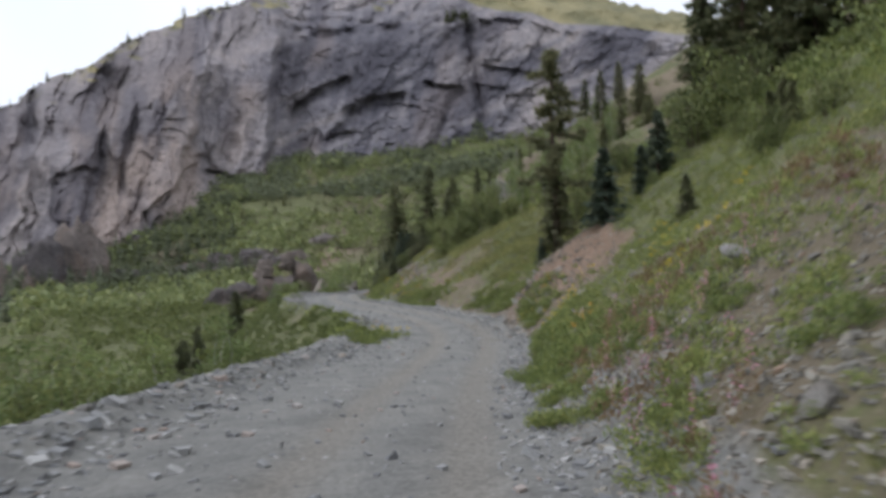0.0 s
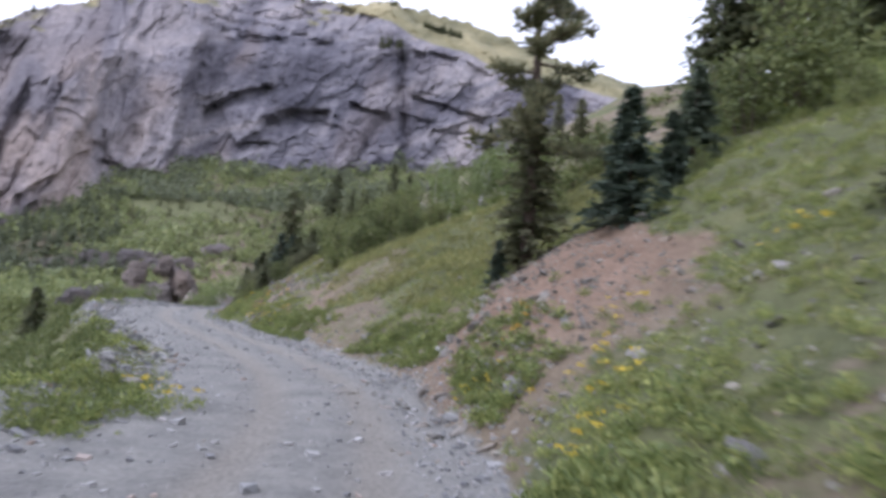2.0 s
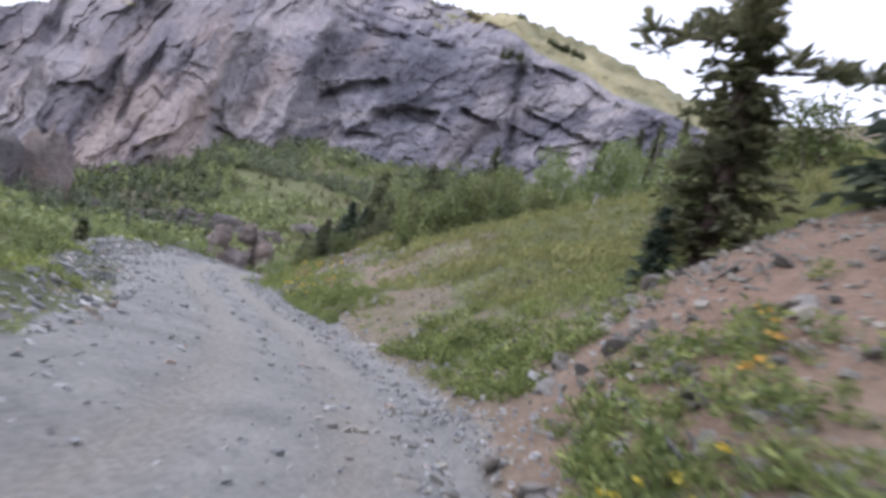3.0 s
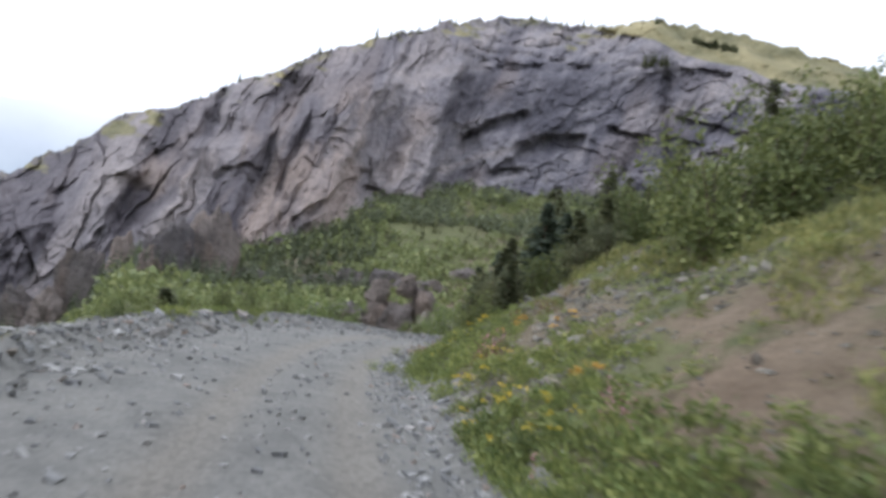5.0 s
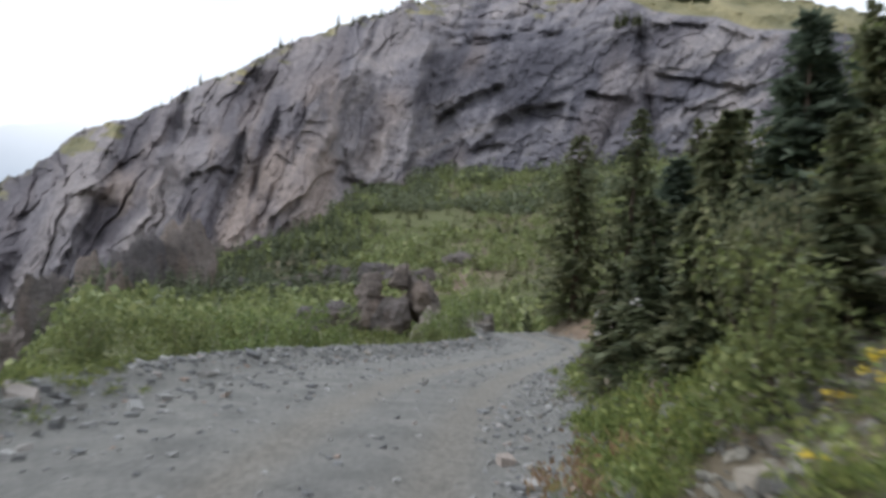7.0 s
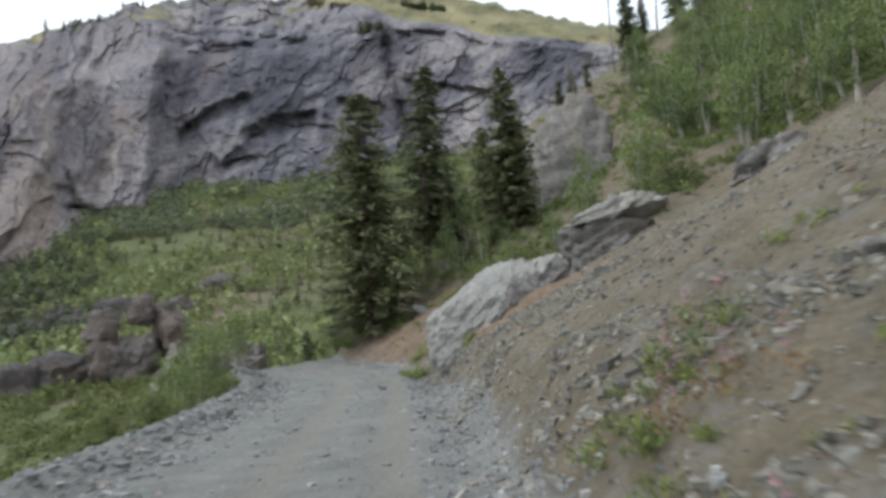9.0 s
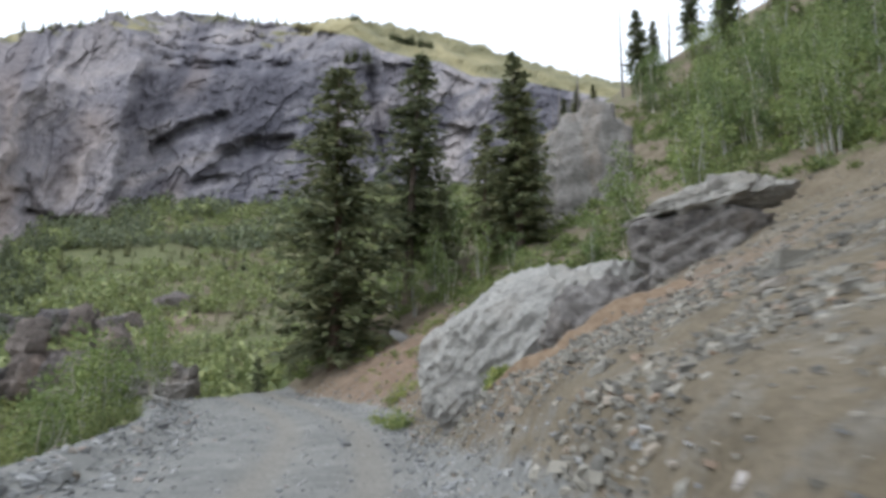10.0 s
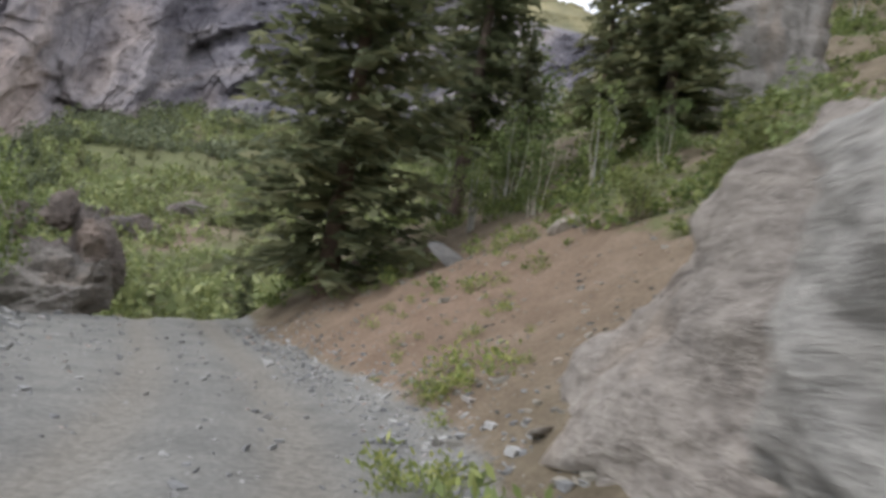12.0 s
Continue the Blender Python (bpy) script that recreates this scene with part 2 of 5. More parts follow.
BASE_AZ = (-180, -75, -60, -50, -45, -40, -37, -33, -29, -25, -21, -12, -8, -3, 2, 10, 20, 40, 75, 180)
BASE_Z = (-20, -45, -42, -40, -34, 0, 18, 20, 30, 50, 65, 80, 78, 83, 92, 88, 60, 30, 0, -20)


def polar(x, y):
    return np.degrees(np.arctan2(x + 3, y - 40)), np.hypot(x + 3, y - 40)


def far_land(x, y):
    az, r = polar(x, y)
    zb = np.interp(az, BASE_AZ, BASE_Z)
    rise = np.clip((r - 170) / 220, 0, 1.35) ** 1.4
    z = np.where(zb > 0, zb * rise, zb * np.clip(r / 300, 0, 1)) - 14 * (1 - np.clip(r / 190, 0, 1))
    z = z + fbm(x / 60, y / 60, 5, 5) * 7 * np.clip((r - 60) / 150, 0, 1)
    return z


def bank(u, y):
    """Height over the road of the slope to the right of its edge."""
    k = smooth_line(y, STEEP_Y, STEEP)
    return k * (1.1 * np.clip(u, 0, 5) * (0.35 + 0.65 * step(0, 1.2, u)) + np.clip(u - 5, 0, 400))


def land(x, y):
    x, y = np.asarray(x, float), np.asarray(y, float)
    u = x - smooth_line(y, EDGE_Y, EDGE_X)
    lev = smooth_line(y, LEVEL_Y, LEVEL_Z)
    rough = fbm(x / 5, y / 5, 2, 4)
    fine = fbm(x / 1.1, y / 1.1, 9, 3)
    right = bank(u, y) + rough * 1.0 * step(1, 8, u) + fine * 0.16 * step(0, 1.5, u)
    right = right + 0.7 * step(0.2, 1.4, u) * step(64, 72, y) * (1 - step(81, 84, y)) * (1 - step(6, 12, u))
    right = right - 0.27 * np.clip(u - 9, 0, 25) * step(43, 50, y) * (1 - step(58, 64, y)) + 0.8 * np.exp(-((x - 4) / 2.2) ** 2 - ((y - 28.5) / 3) ** 2)
    v = -WIDE - u
    left = 0.28 * step(-0.6, 0.2, v) * (1 - step(0.4, 1.6, v)) - 0.75 * np.clip(v - 0.6, 0, 60) + rough * 0.9 * step(3, 9, v)
    across = (u + WIDE * 0.5) / (WIDE * 0.5)
    ruts = -0.05 * (np.exp(-((u + 1.0) / 0.3) ** 2) + np.exp(-((u + 2.7) / 0.3) ** 2)) + 0.03 * fine
    z = lev + np.where(u > 0, right, 0) + np.where(v > -0.6, left, 0) + ruts * (np.abs(across) < 1.1)
    # the spur ends: beyond its crest the slope falls away
    d = -0.785 * (x - 5) + 0.62 * (y - 110)
    z = z - 0.95 * np.clip(d - 9, 0, 500) * step(92, 110, y)
    z = z - 0.55 * np.clip(u - 75, 0, 500) - 1.0 * np.clip(y - 129 - 0.12 * np.clip(x - 18, 0, 60), 0, 300)
    far = far_land(x, y)
    s = np.clip((z - far) / 8 + 0.5, 0, 1)
    return far * (1 - s) + z * s + 8 * s * (1 - s) * 0.5


# ---- building helpers ----


def mesh_of(name, verts, faces, mat, smooth=False):
    me = bpy.data.meshes.new(name)
    me.from_pydata(np.asarray(verts).tolist(), [], np.asarray(faces).tolist() if not isinstance(faces, list) else faces)
    me.materials.append(mat)
    if smooth:
        me.shade_smooth()
    return me


def part(name, me, parent, label=""):
    ob = new(name, me)
    ob.parent = parent
    return tagged(ob, label)


def cover_attribute(me, cover):
    at = me.color_attributes.new("cover", "FLOAT_COLOR", "POINT")
    rgba = np.ones((len(cover), 4), np.float32)
    rgba[:, :3] = cover
    at.data.foreach_set("color", rgba.ravel())


def grid_faces(nu, nv):
    i = np.arange(nu - 1)[:, None] * nv + np.arange(nv - 1)[None, :]
    i = i.ravel()
    return np.stack([i, i + nv, i + nv + 1, i + 1], 1)


def spread(dense_a, dense_b, pitch, far_a, far_b, growth):
    mid = np.arange(dense_a, dense_b + 1e-6, pitch)
    lo, hi, s = [], [], pitch
    p = dense_a
    while p > far_a:
        s *= growth
        p -= s
        lo.append(p)
    p, s = dense_b, pitch
    while p < far_b:
        s *= growth
        p += s
        hi.append(p)
    return np.concatenate([lo[::-1], mid, hi])


# ---- ground ----
def cover_at(x, y):
    """How much of road gravel, plants and reddish soil lies at a place."""
    u = x - smooth_line(y, EDGE_Y, EDGE_X)
    az, r = polar(x, y)
    shoulder = 0.1 + 0.6 * fbm(y / 6, y * 0 + 3, 4, 3) + 0.7 * (1 - step(7, 13, y))
    outer = -WIDE + 1.5 * step(23, 28, y) * (1 - step(40, 45, y)) + 0.5 * fbm(y / 3, y * 0, 6, 3)
    road = step(outer - 1.0, outer - 0.3, u) * (1 - step(shoulder - 0.2, shoulder + 0.9, u)) * (y < 125)
    road = np.maximum(road, 0.4 * step(56, 62, y) * (1 - step(82, 86, y)) * step(-0.5, 0.5, u) * (1 - step(14, 19, u)))
    n = fbm(x / 4, y / 4, 21, 4)
    lush = 0.36 + 0.55 * n
    lush = lush + 0.36 * step(3, 7, u) * (1 - step(30, 44, y)) * step(6, 14, y) + 0.25 * step(33, 40, y) * (1 - step(46, 54, y)) * step(3, 7, u)
    lush = lush - 0.75 * step(55, 60, y) * (1 - step(84, 90, y)) * step(0, 1, u) * (1 - step(13, 20, u))
    bare = np.exp(-(((x - 4.2) / 2.6) ** 2 + ((y - 27.6) / 3.2) ** 2))
    lush = lush - 1.2 * bare + 0.4 * np.exp(-((y - 21.5) / 2.6) ** 2) * step(0.3, 1.0, u) + 0.7 * np.exp(-(((x - 8.2) / 1.8) ** 2 + ((y - 25.5) / 3.5) ** 2))
    lush = lush - 1.1 * np.exp(-(((x + 7.4) / 2.6) ** 2 + ((y - 93) / 5.5) ** 2)) - 0.65 * step(45, 48, y) * (1 - step(56, 60, y)) * step(0.2, 0.8, u) * (1 - step(2, 3.5, u))
    lush = lush + 0.35 * step(43, 46, y) * (1 - step(55, 58, y)) * step(3.2, 4.5, u) + 0.15 * step(36, 40, y) * (1 - step(46, 49, y)) * step(0.3, 1, u) + 0.28 * step(29, 31, y) * (1 - step(38, 42, y)) * step(0.3, 1.0, u)
    lush = lush + 0.42 * step(-0.4, 0.8, x - 0.53 * y + 8.9) * step(22, 24, y) * (1 - step(33, 36, y))
    lush = lush + 0.6 * fbm(x / 1.6, y / 1.6, 47, 3) * step(0.8, 2.0, u) * step(20, 24, y)
    lush = np.where(u < outer - 0.5, 0.75 + 0.4 * n, lush)
    lush = np.where(r > 130, 0.72 + 0.5 * fbm(x / 45, y / 45, 31, 4), lush)
    gully = np.exp(-(((az + 17) / 6) ** 2 + ((r - 205) / 22) ** 2)) + np.exp(-(((az + 26) / 5) ** 2 + ((r - 215) / 30) ** 2))
    lush = lush - 0.9 * gully * (r > 130)
    red = np.clip(1.3 * bare + 0.9 * np.exp(-(((x + 7.5) / 5) ** 2 + ((y - 95) / 6) ** 2)) + 0.75 * np.exp(-(((x + 4.7) / 2.4) ** 2 + ((y - 79.2) / 1.7) ** 2)) + 0.5 * np.exp(-(((x + 1.9) / 1.6) ** 2 + ((y - 42.3) / 2.8) ** 2)) + 0.5 * gully + 0.25 * fbm(x / 7, y / 7, 33, 3) , 0, 1)
    ruts = 0.8 * (np.exp(-((u + 1.0) / 0.32) ** 2) + np.exp(-((u + 2.7) / 0.32) ** 2))
    return np.stack([road, np.clip(lush, 0, 1), np.where(road > 0.5, ruts, red)], -1)


US = spread(-14, 20, 0.28, -900, 700, 1.075)
YS = spread(-3, 112, 0.3, -250, 1500, 1.06)
gy, gu = np.meshgrid(YS, US, indexing="ij")
gx = gu + smooth_line(gy, EDGE_Y, EDGE_X) * (1 - step(110, 260, gy)) + -30 * step(110, 260, gy)
gz = land(gx, gy)
ground_mesh = mesh_of("ground", np.stack([gx, gy, gz], -1).reshape(-1, 3), grid_faces(len(YS), len(US))[:, ::-1], GROUND, True)
cover_attribute(ground_mesh, cover_at(gx, gy).reshape(-1, 3))
tagged(new("ground", ground_mesh), "steep mountainside of gravel, soil and low plants, cut by a rough road", "ground", kind="structure")

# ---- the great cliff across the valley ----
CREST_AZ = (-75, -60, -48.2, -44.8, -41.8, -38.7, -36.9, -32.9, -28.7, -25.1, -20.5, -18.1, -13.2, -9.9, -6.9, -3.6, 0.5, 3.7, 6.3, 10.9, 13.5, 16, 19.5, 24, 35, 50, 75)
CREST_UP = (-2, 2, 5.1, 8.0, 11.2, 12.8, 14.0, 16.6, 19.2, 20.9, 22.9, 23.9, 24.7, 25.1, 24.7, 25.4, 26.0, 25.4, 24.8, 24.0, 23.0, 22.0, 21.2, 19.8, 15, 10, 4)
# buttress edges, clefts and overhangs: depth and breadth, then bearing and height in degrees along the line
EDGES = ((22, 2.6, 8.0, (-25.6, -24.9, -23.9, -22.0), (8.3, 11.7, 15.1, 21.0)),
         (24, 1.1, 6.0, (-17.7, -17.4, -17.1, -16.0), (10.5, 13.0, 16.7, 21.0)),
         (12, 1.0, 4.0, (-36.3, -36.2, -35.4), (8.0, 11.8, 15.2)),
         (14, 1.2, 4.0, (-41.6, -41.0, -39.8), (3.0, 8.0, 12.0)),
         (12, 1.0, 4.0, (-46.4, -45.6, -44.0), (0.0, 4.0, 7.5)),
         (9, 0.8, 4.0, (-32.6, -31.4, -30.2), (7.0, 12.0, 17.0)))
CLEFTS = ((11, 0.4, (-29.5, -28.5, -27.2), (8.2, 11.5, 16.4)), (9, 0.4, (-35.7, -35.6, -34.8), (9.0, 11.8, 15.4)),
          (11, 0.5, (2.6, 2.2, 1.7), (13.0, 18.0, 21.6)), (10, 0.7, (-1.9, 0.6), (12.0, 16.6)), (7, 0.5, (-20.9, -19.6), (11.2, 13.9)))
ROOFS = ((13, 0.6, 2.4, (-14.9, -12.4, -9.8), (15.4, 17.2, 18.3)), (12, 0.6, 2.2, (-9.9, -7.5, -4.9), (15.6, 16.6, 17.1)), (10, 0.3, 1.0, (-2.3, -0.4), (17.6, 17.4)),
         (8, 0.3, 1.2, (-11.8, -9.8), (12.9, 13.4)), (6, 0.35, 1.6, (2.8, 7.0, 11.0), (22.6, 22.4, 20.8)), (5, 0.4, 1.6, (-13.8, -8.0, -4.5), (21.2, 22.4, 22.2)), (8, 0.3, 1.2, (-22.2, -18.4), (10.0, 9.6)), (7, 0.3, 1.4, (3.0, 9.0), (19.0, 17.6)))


def saw(p, seed, edge):
    """Pillars of uneven depth: a slow swell to one edge, then a sharp drop."""
    i = np.floor(p)
    f = p - i
    return (0.3 + 0.7 * hash2(i, i * 0, seed)) * step(0, edge, f) * (1 - step(0.9, 1.0, f))


def facets(p, q, seed):
    """Broken faces: each cell of an uneven net stands out by its own amount and leans its own way."""
    best, out = np.full(p.shape, 9.0), np.zeros(p.shape)
    pi, qi = np.floor(p), np.floor(q)
    for i in (-1, 0, 1):
        for j in (-1, 0, 1):
            u, v = pi + i, qi + j
            dx, dy = p - u - hash2(u, v, seed), q - v - hash2(u, v, seed + 1)
            d = dx * dx + dy * dy
            here = hash2(u, v, seed + 2) - 0.5 + 0.9 * (hash2(u, v, seed + 3) - 0.5) * dx + 0.9 * (hash2(u, v, seed + 4) - 0.5) * dy
            near = d < best
            best, out = np.where(near, d, best), np.where(near, here, out)
    return out


def ledges(h, pitch, warp):
    """A slope that climbs in uneven steep bands and shelves."""
    k = h / pitch + warp
    return np.clip(0.35 * h + 0.65 * pitch * (np.floor(k) + step(0.45, 1.0, k - np.floor(k)) - warp), 0, None)


def span(x, a, b, soft):
    return step(a - soft, a + soft * 0.3, x) * (1 - step(b - soft * 0.3, b + soft, x))


def cliff_shape(A, V):
    """Places on the mountain by bearing and by height, from foot (0) to crest (1), with its grass, tone and tan staining."""
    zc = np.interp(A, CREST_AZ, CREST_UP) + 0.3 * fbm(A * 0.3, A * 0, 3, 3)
    high = np.tan(np.radians(zc))
    low = np.minimum(np.interp(A, BASE_AZ, BASE_Z) / 390, high - 0.03)
    T = low + (high - low) * np.clip(V, -1, 1) + 0.011 * fbm(A * 0.9, A * 0, 4, 6, 0.65) * np.clip(V, 0, 1) ** 12
    up = np.degrees(np.arctan(T))
    west = 1 - step(-25, -7, A)
    bend = fbm(A / 6, up / 6, 40, 4)
    # the face leans back more and more towards the crest; a meadow lies on the summit
    lawn = np.interp(A, (-20, -7, 0.2, 2.6, 7.3, 9.9, 15, 30), (27, 25.2, 24.2, 23.2, 22.7, 21.5, 20.7, 17)) + 0.3 * bend
    rock = 1 - 0.9 * step(-0.2, 0.3, up - lawn)
    crumple = fbm(A / 2.5, up / 2.5, 83, 5, 0.6)
    brow = np.maximum(lawn - 1.0, zc - 4.5) * step(-8, 2, A) + (zc - 5.0 + 3.0 * bend) * (1 - step(-8, 2, A))
    foot = np.interp(A, (-75, -30, -24, -14, 60), (300, 315, 335, 375, 375))
    r = foot + 5.5 * np.clip(np.minimum(up, brow) - np.degrees(np.arctan(low)), 0, 20) + 20 * ((1 - west) * ledges(np.clip(up - brow, 0, None), 1.3, 0.55 * crumple) + west * np.clip(up - brow, 0, None)) + np.clip(V - 1, 0, 1) * 900
    wx, wz = A + 0.5 * fbm(A / 1.5, up / 1.5, 81, 4), up + 0.35 * fbm(A / 1.2, up / 1.2, 82, 4)
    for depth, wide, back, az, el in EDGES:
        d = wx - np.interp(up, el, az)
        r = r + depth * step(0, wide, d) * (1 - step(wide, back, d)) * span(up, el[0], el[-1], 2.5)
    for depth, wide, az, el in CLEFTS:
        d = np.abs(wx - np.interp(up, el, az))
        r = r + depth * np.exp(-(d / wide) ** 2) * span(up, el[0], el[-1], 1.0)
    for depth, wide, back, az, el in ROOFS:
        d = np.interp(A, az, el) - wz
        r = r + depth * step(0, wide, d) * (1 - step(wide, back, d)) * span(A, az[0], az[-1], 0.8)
    # broken faces: leaning pillars to the west, beds rising eastward to the east
    X, Z = 6.4 * wx, 6.6 * wz
    pw, qw, pe, qe = X - 0.31 * Z, Z + 0.2 * X, X + 0.3 * Z, Z - 0.42 * X
    for size, amp, seed in ((46, 9, 11), (19, 5.5, 21), (8, 3.8, 31), (3.6, 2.2, 51)):
        r = r + np.clip(1.15 * rock - 0.15, 0, 1) * (1 + 0.9 * step(0, 3, up - brow)) * amp * (0.95 * west * facets(pw / size, qw / (size * 4.0), seed) + 0.62 * (1 - west) * facets(pe / (size * 1.25), qe / (size * 0.75), seed + 5))
    r = r - 8 * west * saw(pw / 44 + 0.8 * bend, 41, 0.75) - 4 * west * saw(pw / 15 + 0.9 * bend, 44, 0.7) * step(-0.2, 0.3, crumple)
    r = r + (0.12 + 0.88 * rock) * (7 * fbm(pw / 20, qw / 90, 52, 5, 0.6) + 3 * fbm(X / 9, Z / 9, 53, 4, 0.65)) + (1 - rock) * 4 * fbm(X / 40, Z / 14, 57, 4, 0.5)
    r = r + rock * 3.5 * np.clip(1 - 9 * np.abs(fbm(pw / 30, qw / 110, 64, 5, 0.6)), 0, 1) * (0.4 + 0.6 * west)
    a = np.radians(A)
    x, y, z = -3 + r * np.sin(a), 40 + r * np.cos(a), r * T - 250 * np.clip(V - 1, 0, 1)
    tone = np.clip(0.47 + 1.25 * fbm(pw / 19, qw / 130, 62, 6, 0.62) * (0.6 + 0.4 * west) + 1.0 * fbm(pe / 70, qe / 9, 63, 5, 0.6) * (1 - west), 0, 1)
    grass = np.clip(step(-0.15, 0.35, up - lawn) + 0.45 * (1 - step(0.2, 2.6, zc - up)) * (1 - step(-4, 3, A)) + 0.36 * step(0.05, 0.5, fbm(A / 2.2, up / 0.8, 58, 4)) * step(0.45, 0.8, V), 0, 1)
    tan = step(0.02, 0.35, fbm(pw / 40, qw / 120, 66, 5, 0.6)) * (0.25 + 0.75 * west) * (1 - 0.7 * step(0.55, 0.85, V)) * rock
    tan = np.maximum(tan, 0.14 * west * rock)
    tan = np.maximum(tan, 0.9 * np.exp(-((A + 19.3 - 0.35 * (up - 14)) / 1.5) ** 2) * span(up, 11, 16.5, 2.0) * (0.5 + 0.5 * step(-0.2, 0.3, bend)))
    return x, y, z, grass, tone, tan


def cliff():
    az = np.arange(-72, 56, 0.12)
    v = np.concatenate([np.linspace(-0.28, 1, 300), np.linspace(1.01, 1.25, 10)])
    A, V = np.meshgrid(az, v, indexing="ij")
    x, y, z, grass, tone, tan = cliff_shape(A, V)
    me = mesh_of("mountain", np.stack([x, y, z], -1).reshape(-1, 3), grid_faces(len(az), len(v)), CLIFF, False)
    cover_attribute(me, np.stack([tone, grass, tan], -1).reshape(-1, 3))
    return tagged(new("mountain", me), "tall purple-grey cliff with leaning buttresses under a grassy summit", "mountain", kind="structure")


cliff()


def distant_ridge():
    m, t, b = material("haze_glow_ridge", 1.0)
    # haze painted in: the ridge glows, whitening upwards like low cloud
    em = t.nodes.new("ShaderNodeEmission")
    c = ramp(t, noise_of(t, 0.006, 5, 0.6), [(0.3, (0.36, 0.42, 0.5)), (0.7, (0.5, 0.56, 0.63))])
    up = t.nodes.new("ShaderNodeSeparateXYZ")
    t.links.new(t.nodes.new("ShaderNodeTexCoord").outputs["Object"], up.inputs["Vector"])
    painted_mist = math_of(t, "DIVIDE", math_of(t, "SUBTRACT", up.outputs["Z"], 60.0), 300.0, True)
    c = mixed(t, c, (1.05, 1.06, 1.08), math_of(t, "MULTIPLY", painted_mist, painted_mist))
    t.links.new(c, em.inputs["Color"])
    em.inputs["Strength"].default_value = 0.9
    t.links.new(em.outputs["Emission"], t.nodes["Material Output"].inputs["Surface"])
    az = np.arange(-100, -20, 0.4)
    v = np.linspace(0, 1, 12)
    A, V = np.meshgrid(az, v, indexing="ij")
    top = np.interp(A, (-100, -75, -51, -47, -43, -34, -20), (180, 260, 284, 320, 350, 300, 120)) + 14 * fbm(A / 3, A * 0, 61, 4)
    r = 1500 + V * 150
    a = np.radians(A)
    verts = np.stack([-3 + r * np.sin(a), 40 + r * np.cos(a), -120 + (top + 120) * V], -1).reshape(-1, 3)
    return tagged(new("backdrop", mesh_of("backdrop", verts, grid_faces(len(az), len(v)), m, True)), "pale blue glowing ridge, painted to fade into low cloud", "ridge", kind="structure")


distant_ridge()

# ---- foliage and rock makers ----


def quads(centre, along, across):
    """Flat diamond leaves: centre, half-length and half-width vectors, all (n, 3)."""
    v = np.stack([centre - along, centre + across, centre + along, centre - across], 1).reshape(-1, 3)
    f = np.arange(len(v)).reshape(-1, 4)
    return v, f


def unit(v):
    return v / np.maximum(np.linalg.norm(v, axis=-1, keepdims=True), 1e-9)


def joined(pieces):
    vs, fs, n = [], [], 0
    for v, f in pieces:
        vs.append(v)
        fs.append(f + n)
        n += len(v)
    return np.concatenate(vs), np.concatenate(fs)


def tube(points, radii, sides=7):
    """A tapered, bent stem."""
    p = np.asarray(points, float)
    a = np.linspace(0, 2 * np.pi, sides, endpoint=False)
    d = unit(np.gradient(p, axis=0))
    s = unit(np.cross(d, np.array([0.3, 1, 0.1])))
    t = np.cross(d, s)
    ring = p[:, None] + np.asarray(radii)[:, None, None] * (np.cos(a)[None, :, None] * s[:, None] + np.sin(a)[None, :, None] * t[:, None])
    n = len(p)
    i, j = np.meshgrid(np.arange(n - 1), np.arange(sides), indexing="ij")
    k = (j + 1) % sides
    f = np.stack([i * sides + j, i * sides + k, (i + 1) * sides + k, (i + 1) * sides + j], -1).reshape(-1, 4)
    return ring.reshape(-1, 3), f


def conifer_crown(rng, h, spread_r, first=0.06, whorls=36, per=9, cards=13, openness=0.0, droop=0.25, power=0.8, tuft=0.33):
    pieces = []
    for w in range(whorls):
        q = w / (whorls - 1)
        z = h * (first + (0.985 - first) * q ** 0.9)
        frac = 1 - z / h
        reach = spread_r * (frac ** power * 0.95 + 0.05)
        for b in range(max(4, int(per * (0.55 + 0.45 * frac)))):
            if rng.random() < openness:
                continue
            a = rng.uniform(0, 2 * np.pi)
            L = reach * rng.uniform(0.62, 1.12)
            d = np.array([np.cos(a), np.sin(a), 0])
            side = np.array([-d[1], d[0], 0])
            t = np.sort(rng.uniform(0.12, 1.0, cards))
            lift = rng.uniform(0.05, 0.3) * (1.2 - frac)
            base = np.array([0, 0, z]) + t[:, None] * L * d
            base[:, 2] += L * (lift * t - droop * t ** 1.6 + 0.08 * t ** 3)
            base += rng.normal(0, 0.03 * L + 0.02, base.shape)
            s = rng.choice((-1, 1), cards)[:, None]
            length = tuft * (0.45 + 0.75 * (1 - 0.5 * t))[:, None] * (0.5 + 0.35 * L)
            along = unit(d * 0.75 + side * s * rng.uniform(0.3, 1.0, (cards, 1)) + rng.normal(0, 0.22, (cards, 3)) + np.array([0, 0, -0.15])) * length
            across = unit(np.cross(along, rng.normal(0, 0.35, (cards, 3)) + np.array([0, 0, 1]))) * length * rng.uniform(0.24, 0.4, (cards, 1))
            pieces.append(quads(base + along * 0.4, along, across))
    # leader
    t = np.linspace(0, 1, 6)[:, None]
    c = np.array([0, 0, h * 0.95]) + t * np.array([0, 0, h * 0.05])
    pieces.append(quads(c, np.tile([0.0, 0.0, h * 0.018], (6, 1)), unit(rng.normal(0, 1, (6, 3))) * 0.05))
    return joined(pieces)


